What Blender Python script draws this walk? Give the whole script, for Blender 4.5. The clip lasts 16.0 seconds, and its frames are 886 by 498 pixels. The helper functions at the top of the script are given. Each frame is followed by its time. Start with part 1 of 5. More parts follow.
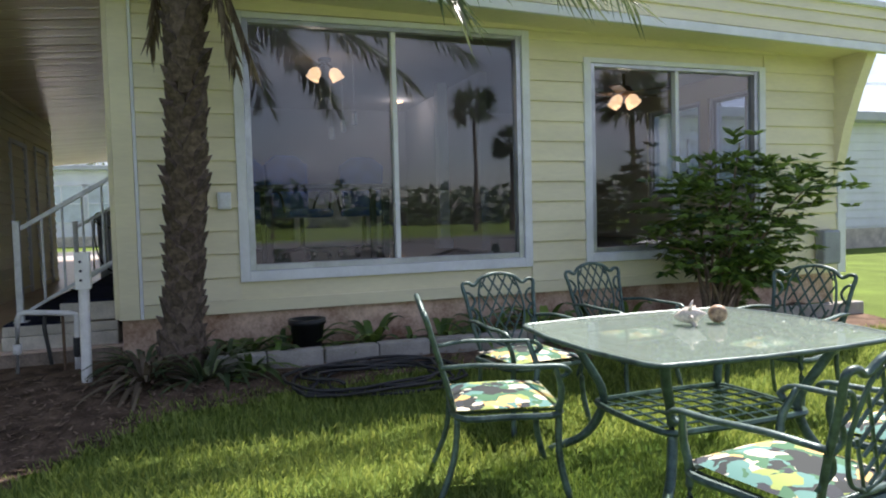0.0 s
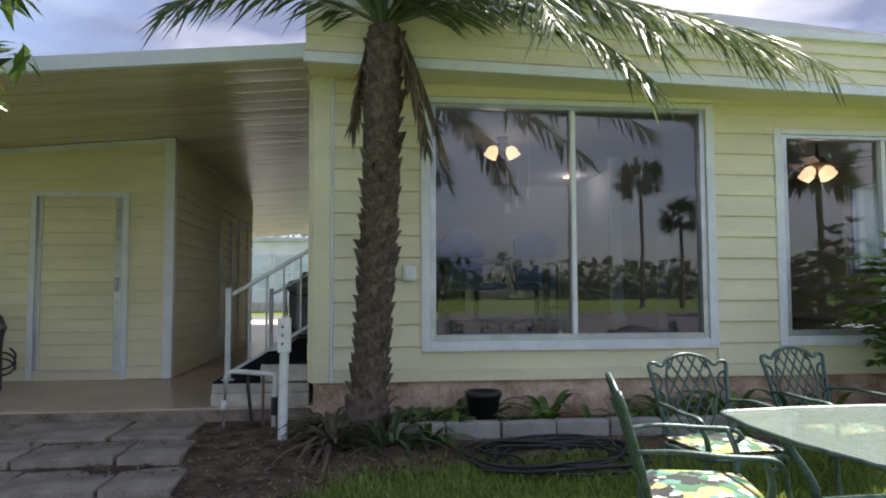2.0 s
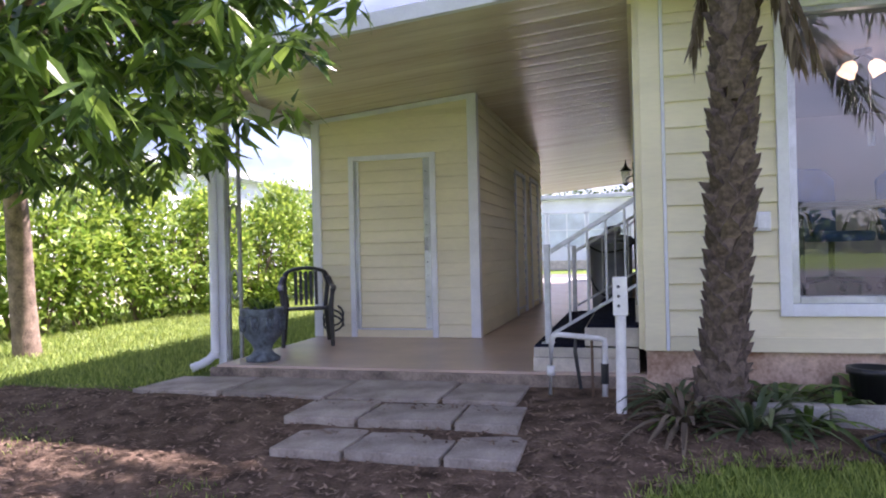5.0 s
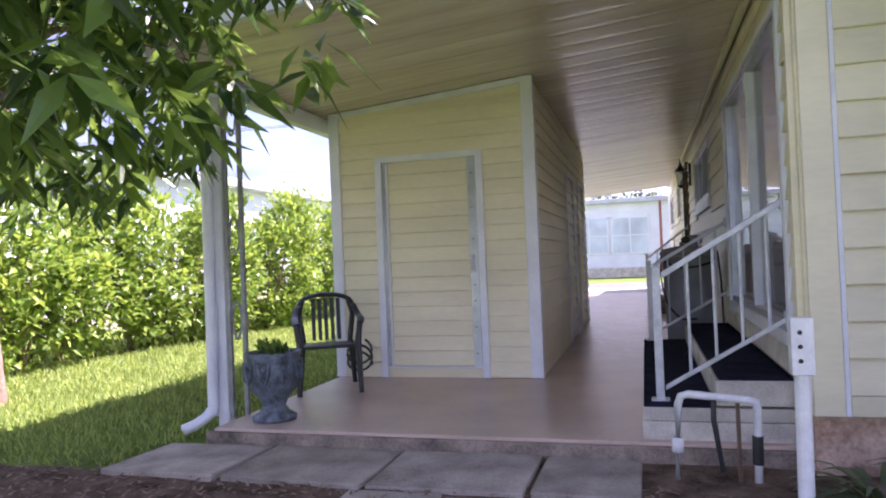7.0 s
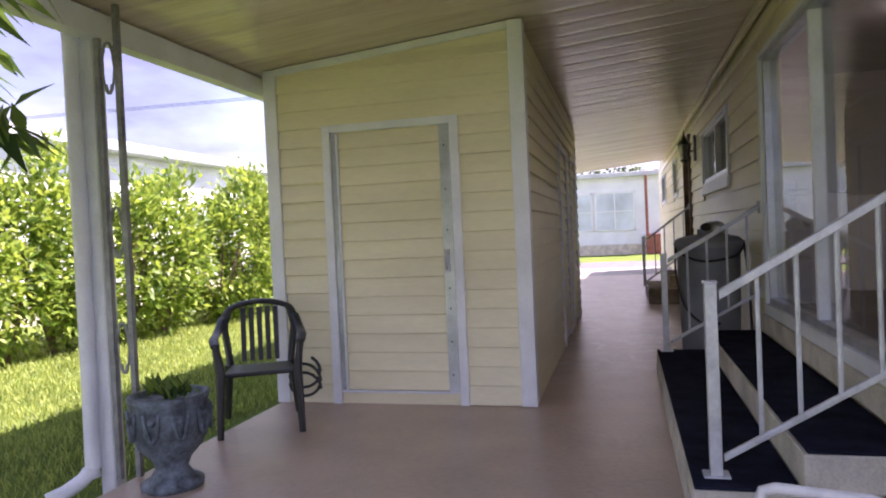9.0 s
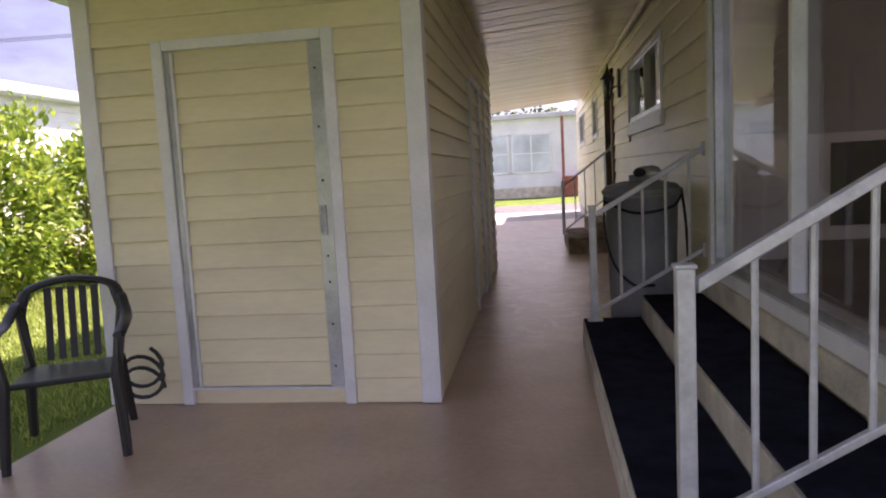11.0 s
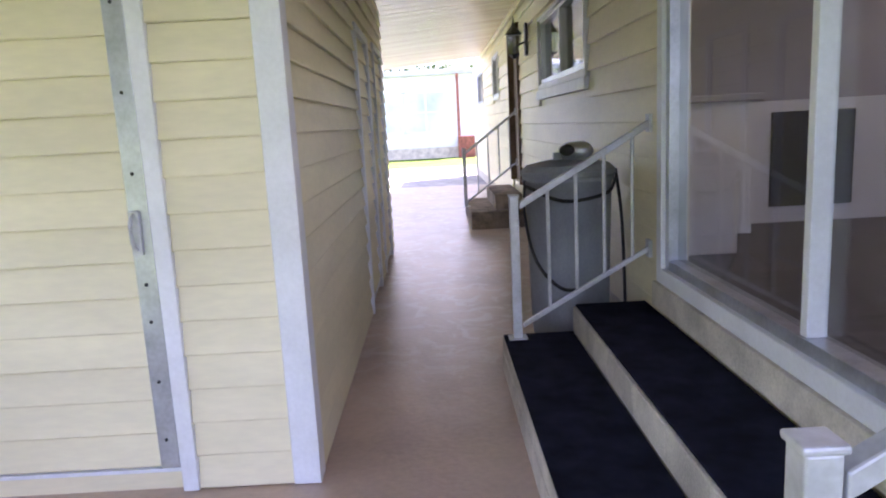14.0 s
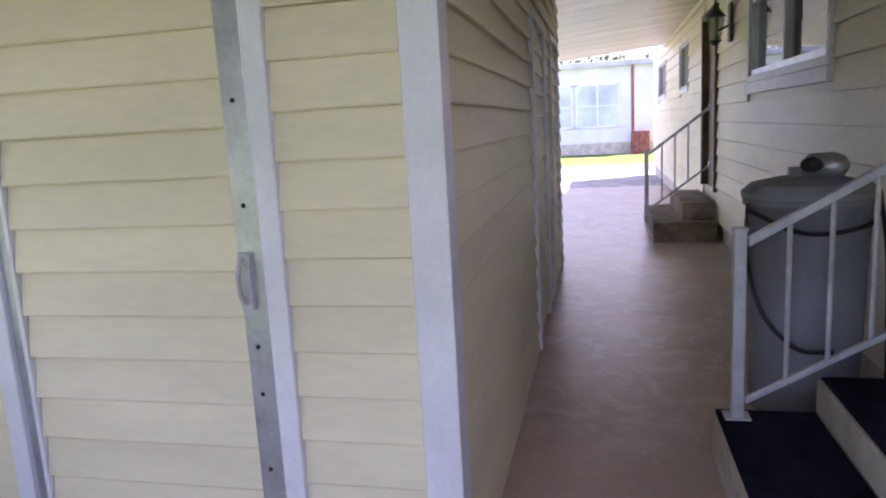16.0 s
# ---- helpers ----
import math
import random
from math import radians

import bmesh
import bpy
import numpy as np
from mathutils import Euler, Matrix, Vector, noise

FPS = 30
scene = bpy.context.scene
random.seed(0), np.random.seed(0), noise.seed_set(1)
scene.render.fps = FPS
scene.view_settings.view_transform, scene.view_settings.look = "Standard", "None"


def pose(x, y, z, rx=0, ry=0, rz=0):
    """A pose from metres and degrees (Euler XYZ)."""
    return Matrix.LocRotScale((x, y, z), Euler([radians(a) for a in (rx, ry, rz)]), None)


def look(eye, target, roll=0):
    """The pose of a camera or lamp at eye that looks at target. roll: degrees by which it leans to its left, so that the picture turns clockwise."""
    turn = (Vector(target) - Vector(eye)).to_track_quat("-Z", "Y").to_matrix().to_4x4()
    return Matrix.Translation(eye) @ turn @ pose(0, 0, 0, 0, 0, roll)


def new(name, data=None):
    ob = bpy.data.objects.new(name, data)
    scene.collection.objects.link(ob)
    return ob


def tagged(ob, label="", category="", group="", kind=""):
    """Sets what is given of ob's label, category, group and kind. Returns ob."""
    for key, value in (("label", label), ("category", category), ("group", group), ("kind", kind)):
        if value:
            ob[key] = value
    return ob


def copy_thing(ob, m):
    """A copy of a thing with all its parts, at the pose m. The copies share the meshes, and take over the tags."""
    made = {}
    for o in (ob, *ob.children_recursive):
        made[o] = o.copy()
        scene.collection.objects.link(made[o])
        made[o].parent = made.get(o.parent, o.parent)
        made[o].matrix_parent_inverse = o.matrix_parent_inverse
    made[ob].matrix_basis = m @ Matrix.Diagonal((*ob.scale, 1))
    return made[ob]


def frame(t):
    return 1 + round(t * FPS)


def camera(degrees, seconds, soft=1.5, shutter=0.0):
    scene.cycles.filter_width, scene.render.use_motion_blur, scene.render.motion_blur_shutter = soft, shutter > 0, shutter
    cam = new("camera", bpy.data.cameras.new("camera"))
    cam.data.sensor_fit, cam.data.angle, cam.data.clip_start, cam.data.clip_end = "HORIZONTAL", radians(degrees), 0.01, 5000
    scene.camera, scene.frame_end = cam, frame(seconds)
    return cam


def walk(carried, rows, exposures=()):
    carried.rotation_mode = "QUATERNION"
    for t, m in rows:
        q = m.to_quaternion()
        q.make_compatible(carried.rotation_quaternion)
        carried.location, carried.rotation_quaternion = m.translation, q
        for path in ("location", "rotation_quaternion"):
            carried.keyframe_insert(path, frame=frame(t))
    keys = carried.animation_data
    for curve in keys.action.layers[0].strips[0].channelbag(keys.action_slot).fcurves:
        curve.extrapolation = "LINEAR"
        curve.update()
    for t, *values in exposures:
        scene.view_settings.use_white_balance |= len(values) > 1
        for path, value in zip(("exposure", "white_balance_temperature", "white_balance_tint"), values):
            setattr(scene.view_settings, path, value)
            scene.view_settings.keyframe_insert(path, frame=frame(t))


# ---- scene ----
cam = camera(65.0, 16.0, soft=2.0)
PATH = [
    (0, (0.485, -0.387, 1.021), (1.146, 1.499, 0.924), -1.5),
    (0.5, (0.428, -0.391, 1.026), (0.966, 1.533, 0.948), -1.4),
    (1, (0.375, -0.392, 1.024), (0.806, 1.560, 1.005), -0.9),
    (1.5, (0.356, -0.402, 1.030), (0.691, 1.569, 1.086), -0.4),
    (2, (0.338, -0.398, 1.034), (0.557, 1.586, 1.153), -0.2),
    (2.5, (0.315, -0.398, 1.033), (0.403, 1.592, 1.218), -0.1),
    (3, (0.250, -0.405, 1.038), (0.217, 1.587, 1.218), 0.1),
    (3.5, (0.168, -0.374, 1.023), (0.013, 1.618, 1.116), 0.5),
    (4, (0.094, -0.299, 0.990), (-0.256, 1.669, 1.006), 0.2),
    (4.5, (0.006, -0.079, 0.995), (-0.500, 1.856, 0.998), -0.6),
    (7, (-0.856, 1.434, 1.141), (-1.413, 3.354, 1.174), -2.3),
    (7.5, (-0.916, 1.805, 1.100), (-1.473, 3.726, 1.132), -3.0),
    (8, (-0.991, 2.118, 1.215), (-1.566, 4.033, 1.240), -3.0),
    (10.5, (-1.196, 3.546, 1.316), (-1.522, 5.511, 1.135), -2.3),
    (11, (-1.160, 3.779, 1.324), (-1.443, 5.747, 1.107), -3.1),
    (11.5, (-1.175, 3.986, 1.318), (-1.320, 5.961, 1.034), -3.9),
    (12, (-1.200, 4.226, 1.315), (-1.122, 6.186, 0.926), -4.4),
    (12.5, (-1.155, 4.424, 1.297), (-0.936, 6.347, 0.792), -4.6),
    (13, (-1.101, 4.595, 1.363), (-0.915, 6.519, 0.849), -4.1),
    (13.5, (-1.149, 4.701, 1.374), (-1.073, 6.656, 0.959), -3.1),
    (14, (-1.223, 4.860, 1.435), (-1.213, 6.829, 1.083), -3.0),
    (14.5, (-1.237, 5.065, 1.432), (-1.360, 7.028, 1.069), -4.2),
    (15, (-1.188, 5.306, 1.452), (-1.335, 7.262, 1.063), -4.6),
    (15.5, (-1.264, 5.503, 1.474), (-1.510, 7.454, 1.105), -4.1),
    (16, (-1.338, 5.617, 1.501), (-1.788, 7.535, 1.155), -3.2),
]
walk(cam, [(t, look(eye, target, roll)) for t, eye, target, roll in PATH],
     [(0, 1.08, 6500, 20), (1, 1.22, 6550, 19), (2.5, 1.3, 6650, 18), (3.5, 1.5, 6600, 17), (4.5, 1.95, 6300, 33), (7, 2.1, 6150, 43), (8, 2.1, 6250, 41), (10.5, 1.85, 7100, 42), (11.2, 1.9, 7000, 42), (12, 2.9, 6350, 40), (12.5, 3.1, 6400, 40), (13.5, 3.1, 6200, 40), (15, 3.05, 6000, 43), (15.5, 2.95, 6000, 46), (16, 2.6, 5950, 46)])

# ---- light ----
world = bpy.data.worlds.new("sky")
scene.world = world
world.use_nodes = True
wn, wl = world.node_tree.nodes, world.node_tree.links
sky = wn.new("ShaderNodeTexSky")
sky.sky_type, sky.sun_disc = "NISHITA", False
SUN = Vector((0.62, 0.40, 1.0)).normalized()
sky.sun_elevation = math.asin(SUN.z)
sky.sun_rotation = math.atan2(SUN.x, SUN.y)
wn["Background"].inputs["Strength"].default_value = 0.10
tc = wn.new("ShaderNodeTexCoord")
mp = wn.new("ShaderNodeMapping")
mp.inputs["Scale"].default_value = (1.0, 1.0, 2.6)
cn = wn.new("ShaderNodeTexNoise")
cn.inputs["Scale"].default_value, cn.inputs["Detail"].default_value, cn.inputs["Roughness"].default_value = 1.7, 7, 0.55
cr = wn.new("ShaderNodeValToRGB")
cr.color_ramp.elements[0].position, cr.color_ramp.elements[1].position = 0.40, 0.60
shade = wn.new("ShaderNodeTexNoise")
shade.inputs["Scale"].default_value, shade.inputs["Detail"].default_value = 1.3, 5
cr2 = wn.new("ShaderNodeValToRGB")
cr2.color_ramp.elements[0].position, cr2.color_ramp.elements[1].position = 0.49, 0.74
cr2.color_ramp.elements[0].color = (1.3, 1.6, 2.4, 1)
cr2.color_ramp.elements[1].color = (8.0, 8.2, 8.6, 1)
cm = wn.new("ShaderNodeMix")
cm.data_type = "RGBA"
wl.new(tc.outputs["Generated"], mp.inputs["Vector"])
wl.new(mp.outputs["Vector"], cn.inputs["Vector"])
wl.new(mp.outputs["Vector"], shade.inputs["Vector"])
wl.new(cn.outputs["Fac"], cr.inputs["Fac"])
wl.new(shade.outputs["Fac"], cr2.inputs["Fac"])
wl.new(cr.outputs["Color"], cm.inputs["Factor"])
wl.new(sky.outputs["Color"], cm.inputs["A"])
wl.new(cr2.outputs["Color"], cm.inputs["B"])
wl.new(cm.outputs["Result"], wn["Background"].inputs["Color"])
sun = new("sun", bpy.data.lights.new("sun", "SUN"))
sun.data.energy, sun.data.angle, sun.data.color = 5.0, radians(0.6), (1.0, 0.95, 0.86)
sun.matrix_world = look(SUN * 40, (0, 0, 0))


# ---- materials ----
def paint(name, col, rough=0.5, metal=0.0, vary=0.12, scale=3.0, grain=60.0, bump=0.1, col2=None, spec=0.5, stretch=(1, 1, 1), rand=0.0):
    """Principled surface with variation at two scales and fine relief."""
    m = bpy.data.materials.new(name)
    m.use_nodes = True
    n, l = m.node_tree.nodes, m.node_tree.links
    b = n["Principled BSDF"]
    co = n.new("ShaderNodeTexCoord")
    mpp = n.new("ShaderNodeMapping")
    mpp.inputs["Scale"].default_value = stretch
    l.new(co.outputs["Object"], mpp.inputs["Vector"])
    a, g = n.new("ShaderNodeTexNoise"), n.new("ShaderNodeTexNoise")
    a.inputs["Scale"].default_value, a.inputs["Detail"].default_value = scale, 6
    g.inputs["Scale"].default_value, g.inputs["Detail"].default_value = grain, 4
    l.new(mpp.outputs["Vector"], a.inputs["Vector"])
    l.new(mpp.outputs["Vector"], g.inputs["Vector"])
    add = n.new("ShaderNodeMath")
    add.operation = "MULTIPLY_ADD"
    add.inputs[1].default_value = 0.45
    l.new(g.outputs["Fac"], add.inputs[0])
    l.new(a.outputs["Fac"], add.inputs[2])
    ramp = n.new("ShaderNodeValToRGB")
    c2 = col2 or tuple(c * (1 - 2.2 * vary) for c in col)
    hi = tuple(min(1, c * (1 + vary)) for c in col)
    ramp.color_ramp.elements[0].position, ramp.color_ramp.elements[1].position = 0.5, 0.95
    ramp.color_ramp.elements[0].color, ramp.color_ramp.elements[1].color = (*c2, 1), (*hi, 1)
    l.new(add.outputs[0], ramp.inputs["Fac"])
    last = ramp.outputs["Color"]
    if rand:
        oi = n.new("ShaderNodeObjectInfo")
        mr = n.new("ShaderNodeMapRange")
        mr.inputs["To Min"].default_value, mr.inputs["To Max"].default_value = 1 - rand, 1 + rand
        hs = n.new("ShaderNodeHueSaturation")
        l.new(oi.outputs["Random"], mr.inputs["Value"])
        l.new(mr.outputs["Result"], hs.inputs["Value"])
        l.new(last, hs.inputs["Color"])
        last = hs.outputs["Color"]
    l.new(last, b.inputs["Base Color"])
    b.inputs["Roughness"].default_value, b.inputs["Metallic"].default_value = rough, metal
    b.inputs["Specular IOR Level"].default_value = spec
    bp = n.new("ShaderNodeBump")
    bp.inputs["Strength"].default_value, bp.inputs["Distance"].default_value = bump, 0.01
    l.new(g.outputs["Fac"], bp.inputs["Height"])
    l.new(bp.outputs["Normal"], b.inputs["Normal"])
    return m


def leafy(name, dark, light, rough=0.45, trans=0.35):
    """Leaf surface: colour varies from leaf to leaf, some light passes through."""
    m = bpy.data.materials.new(name)
    m.use_nodes = True
    n, l = m.node_tree.nodes, m.node_tree.links
    b, out = n["Principled BSDF"], n["Material Output"]
    geo, ramp, tr, mix = n.new("ShaderNodeNewGeometry"), n.new("ShaderNodeValToRGB"), n.new("ShaderNodeBsdfTranslucent"), n.new("ShaderNodeMixShader")
    ramp.color_ramp.elements[0].color, ramp.color_ramp.elements[1].color = (*dark, 1), (*light, 1)
    l.new(geo.outputs["Random Per Island"], ramp.inputs["Fac"])
    l.new(ramp.outputs["Color"], b.inputs["Base Color"])
    hs = n.new("ShaderNodeHueSaturation")
    hs.inputs["Value"].default_value, hs.inputs["Hue"].default_value = 1.5, 0.485
    l.new(ramp.outputs["Color"], hs.inputs["Color"])
    l.new(hs.outputs["Color"], tr.inputs["Color"])
    b.inputs["Roughness"].default_value = rough
    mix.inputs["Fac"].default_value = trans
    l.new(b.outputs[0], mix.inputs[1])
    l.new(tr.outputs[0], mix.inputs[2])
    l.new(mix.outputs[0], out.inputs["Surface"])
    return m


def glazing(name, tint, base):
    """Clear pane: gloss that grows towards grazing sight, over a clear body."""
    m = bpy.data.materials.new(name)
    m.use_nodes = True
    n, l = m.node_tree.nodes, m.node_tree.links
    out = n["Material Output"]
    lw, po, ma, gl, tr, mix = n.new("ShaderNodeLayerWeight"), n.new("ShaderNodeMath"), n.new("ShaderNodeMath"), n.new("ShaderNodeBsdfGlossy"), n.new("ShaderNodeBsdfTransparent"), n.new("ShaderNodeMixShader")
    lw.inputs["Blend"].default_value = 0.5
    po.operation, po.inputs[1].default_value = "POWER", 4.5
    ma.operation, ma.inputs[1].default_value, ma.inputs[2].default_value = "MULTIPLY_ADD", 0.85 - base, base
    gl.inputs["Roughness"].default_value = 0.0
    tr.inputs["Color"].default_value = (*tint, 1)
    l.new(lw.outputs["Facing"], po.inputs[0])
    l.new(po.outputs[0], ma.inputs[0])
    l.new(ma.outputs[0], mix.inputs["Fac"])
    l.new(tr.outputs[0], mix.inputs[1])
    l.new(gl.outputs[0], mix.inputs[2])
    l.new(mix.outputs[0], out.inputs["Surface"])
    return m


def glow(name, col, strength):
    m = bpy.data.materials.new(name)
    m.use_nodes = True
    b = m.node_tree.nodes["Principled BSDF"]
    b.inputs["Base Color"].default_value = (*col, 1)
    b.inputs["Emission Color"].default_value = (*col, 1)
    b.inputs["Emission Strength"].default_value = strength
    return m


def floral(name):
    """Printed outdoor cloth: large leaves and blooms in cream, yellow, greens and black."""
    m = bpy.data.materials.new(name)
    m.use_nodes = True
    n, l = m.node_tree.nodes, m.node_tree.links
    b = n["Principled BSDF"]
    co, ns, vo, ramp = n.new("ShaderNodeTexCoord"), n.new("ShaderNodeTexNoise"), n.new("ShaderNodeTexVoronoi"), n.new("ShaderNodeValToRGB")
    ns.inputs["Scale"].default_value = 9
    vo.inputs["Scale"].default_value = 19
    mixv = n.new("ShaderNodeMix")
    mixv.data_type = "RGBA"
    mixv.inputs["Factor"].default_value = 0.16
    l.new(co.outputs["Object"], mixv.inputs["A"])
    l.new(co.outputs["Object"], ns.inputs["Vector"])
    l.new(ns.outputs["Color"], mixv.inputs["B"])
    l.new(mixv.outputs["Result"], vo.inputs["Vector"])
    e = ramp.color_ramp.elements
    ramp.color_ramp.interpolation = "CONSTANT"
    e[0].color, e[0].position = (0.02, 0.03, 0.03, 1), 0.0
    e[1].color, e[1].position = (0.75, 0.68, 0.5, 1), 0.72
    for pos, col in ((0.2, (0.05, 0.16, 0.08, 1)), (0.36, (0.7, 0.66, 0.52, 1)), (0.5, (0.28, 0.36, 0.10, 1)), (0.6, (0.10, 0.25, 0.22, 1)), (0.86, (0.62, 0.42, 0.16, 1)), (0.93, (0.03, 0.04, 0.05, 1))):
        x = e.new(pos)
        x.color = col
    sep = n.new("ShaderNodeSeparateColor")
    l.new(vo.outputs["Color"], sep.inputs["Color"])
    l.new(sep.outputs["Red"], ramp.inputs["Fac"])
    l.new(ramp.outputs["Color"], b.inputs["Base Color"])
    b.inputs["Roughness"].default_value = 0.85
    return m


YELLOW = paint("yellow_siding", (0.83, 0.77, 0.55), 0.42, vary=0.05, scale=2.2, grain=25, bump=0.05, stretch=(0.5, 0.5, 2), rand=0.03)
WHITE = paint("white_trim", (0.80, 0.83, 0.88), 0.4, vary=0.05, scale=5, bump=0.04)
# ceiling colour includes the warm light bounced up from the tan slab
CEIL = paint("carport_ceiling", (0.80, 0.72, 0.60), 0.24, vary=0.06, scale=1.1, grain=9, bump=0.10, stretch=(0.4, 3, 1), col2=(0.62, 0.50, 0.38))
SLAB = paint("painted_slab", (0.55, 0.415, 0.33), 0.32, vary=0.09, scale=2.4, grain=30, bump=0.25)
_n, _l = SLAB.node_tree.nodes, SLAB.node_tree.links
_c, _w, _r, _s, _y, _k, _x = (_n.new("ShaderNode" + k) for k in ("TexCoord", "TexNoise", "ValToRGB", "SeparateXYZ", "MapRange", "Math", "Mix"))
_x.data_type, _k.operation = "RGBA", "MULTIPLY"
_w.inputs["Scale"].default_value, _w.inputs["Detail"].default_value, _w.inputs["Distortion"].default_value = 4.5, 8, 1.8
_r.color_ramp.elements[0].position, _r.color_ramp.elements[1].position = 0.50, 0.62
_r.color_ramp.elements[1].color = (0.8, 0.8, 0.8, 1)
_y.inputs["From Min"].default_value, _y.inputs["From Max"].default_value = 7.6, 9.2
_l.new(_c.outputs["Object"], _w.inputs["Vector"])
_l.new(_c.outputs["Object"], _s.inputs["Vector"])
_l.new(_s.outputs["Y"], _y.inputs["Value"])
_l.new(_w.outputs["Fac"], _r.inputs["Fac"])
_l.new(_r.outputs["Color"], _k.inputs[0])
_l.new(_y.outputs["Result"], _k.inputs[1])
_l.new(_k.outputs[0], _x.inputs["Factor"])
_l.new(_n["Principled BSDF"].inputs["Base Color"].links[0].from_socket, _x.inputs["A"])
_x.inputs["B"].default_value = (0.62, 0.54, 0.48, 1)
_l.new(_x.outputs["Result"], _n["Principled BSDF"].inputs["Base Color"])
CONC = paint("concrete", (0.40, 0.38, 0.35), 0.85, vary=0.2, scale=4, grain=90, bump=0.4, rand=0.1)
PAVER = paint("dirty_paving_concrete", (0.38, 0.335, 0.285), 0.9, vary=0.24, scale=3.5, grain=80, bump=0.5, col2=(0.20, 0.165, 0.135), rand=0.12)
EDGE = paint("weathered_concrete", (0.30, 0.24, 0.19), 0.9, vary=0.3, scale=6, grain=70, bump=0.5)
BLOCK = paint("pale_block", (0.62, 0.58, 0.50), 0.85, vary=0.16, scale=5, grain=90, bump=0.45, rand=0.08)
CARPET = paint("navy_carpet", (0.016, 0.019, 0.038), 0.97, vary=0.3, scale=8, grain=400, bump=0.6, spec=0.1)
RAIL = paint("white_metal", (0.60, 0.62, 0.66), 0.38, 0.2, vary=0.12, scale=9, bump=0.06)
ALU = paint("aluminium", (0.52, 0.55, 0.60), 0.35, 0.7, vary=0.12, scale=7, bump=0.05)
SKIRT = paint("stained_skirting", (0.62, 0.47, 0.36), 0.9, vary=0.25, scale=5, grain=50, bump=0.4, col2=(0.28, 0.15, 0.09))
BARK = paint("palm_bark", (0.15, 0.112, 0.088), 0.95, vary=0.3, scale=14, grain=60, bump=0.9, col2=(0.05, 0.038, 0.03), rand=0.25)
WOOD = paint("tree_bark", (0.26, 0.19, 0.14), 0.95, vary=0.3, scale=9, grain=50, bump=0.8)
SOIL = paint("leaf_litter_soil", (0.16, 0.112, 0.08), 1.0, vary=0.4, scale=7, grain=60, bump=1.0, col2=(0.045, 0.032, 0.022), spec=0.1)
LAWN = paint("lawn", (0.13, 0.195, 0.04), 0.95, vary=0.25, scale=1.2, grain=120, bump=1.0, col2=(0.085, 0.12, 0.028), spec=0.1)
GRASSB = leafy("grass_blade", (0.10, 0.17, 0.03), (0.34, 0.42, 0.10), 0.6, 0.35)
LITTER = leafy("dry_leaf", (0.07, 0.045, 0.028), (0.34, 0.24, 0.17), 0.9, 0.1)
HEDGE = leafy("hedge_leaf", (0.07, 0.16, 0.02), (0.29, 0.40, 0.06), 0.45, 0.4)
MANGO = leafy("mango_leaf", (0.022, 0.06, 0.018), (0.16, 0.27, 0.045), 0.3, 0.4)
BUSHL = leafy("shrub_leaf", (0.03, 0.075, 0.02), (0.22, 0.35, 0.07), 0.32, 0.3)
FROND = leafy("palm_leaflet", (0.05, 0.085, 0.04), (0.17, 0.22, 0.10), 0.4, 0.25)
DEADF = leafy("dead_frond", (0.10, 0.075, 0.05), (0.24, 0.19, 0.13), 0.9, 0.1)
FARLEAF = leafy("far_leaf", (0.025, 0.05, 0.02), (0.07, 0.12, 0.04), 0.6, 0.2)
GREENM = paint("verdigris_cast_metal", (0.095, 0.15, 0.137), 0.42, 0.35, vary=0.25, scale=16, grain=70, bump=0.15, col2=(0.035, 0.062, 0.056))
FLORAL = floral("floral_cloth")
PANE = glazing("window_glass", (0.74, 0.78, 0.82), 0.09)
CLEAR = glazing("door_glass", (0.90, 0.92, 0.93), 0.035)
TABLEG = glazing("table_glass", (0.80, 0.88, 0.83), 0.05)
_n, _l = TABLEG.node_tree.nodes, TABLEG.node_tree.links
_d, _m = _n.new("ShaderNodeBsdfPrincipled"), _n.new("ShaderNodeMixShader")
_d.inputs["Base Color"].default_value, _d.inputs["Roughness"].default_value = (0.58, 0.72, 0.64, 1), 0.3
_m.inputs["Fac"].default_value = 0.20
_l.new(_n["Material Output"].inputs["Surface"].links[0].from_socket, _m.inputs[1])
_l.new(_d.outputs[0], _m.inputs[2])
_l.new(_m.outputs[0], _n["Material Output"].inputs["Surface"])
BIN = paint("grey_plastic", (0.31, 0.34, 0.39), 0.5, vary=0.1, scale=4, bump=0.06)
DARK = paint("dark_plastic", (0.025, 0.027, 0.03), 0.42, vary=0.2, scale=6, bump=0.08)
PVC = paint("white_pvc", (0.80, 0.80, 0.80), 0.4, vary=0.08, scale=9, bump=0.04)
STONEP = paint("blue_grey_stoneware", (0.13, 0.165, 0.20), 0.55, vary=0.35, scale=12, grain=50, bump=0.4)
IRON = paint("grey_wrought_iron", (0.32, 0.33, 0.34), 0.5, 0.4, vary=0.2, scale=9, bump=0.1)
SCREEN = paint("dark_screen", (0.05, 0.05, 0.055), 0.7, vary=0.2, bump=0.05)
BROWN = paint("brown_wood", (0.16, 0.10, 0.06), 0.5, vary=0.25, scale=6, bump=0.1)
INWALL = paint("inner_wall", (0.36, 0.36, 0.39), 0.8, vary=0.05, bump=0.05)
INFLOOR = paint("grey_plank_floor", (0.13, 0.125, 0.13), 0.45, vary=0.2, scale=3, grain=40, bump=0.08, stretch=(1, 6, 1))
BLUE = paint("blue_upholstery", (0.05, 0.14, 0.42), 0.85, vary=0.15, scale=7, grain=120, bump=0.2)
CAB = paint("white_cabinet", (0.75, 0.76, 0.78), 0.4, vary=0.04, bump=0.03)
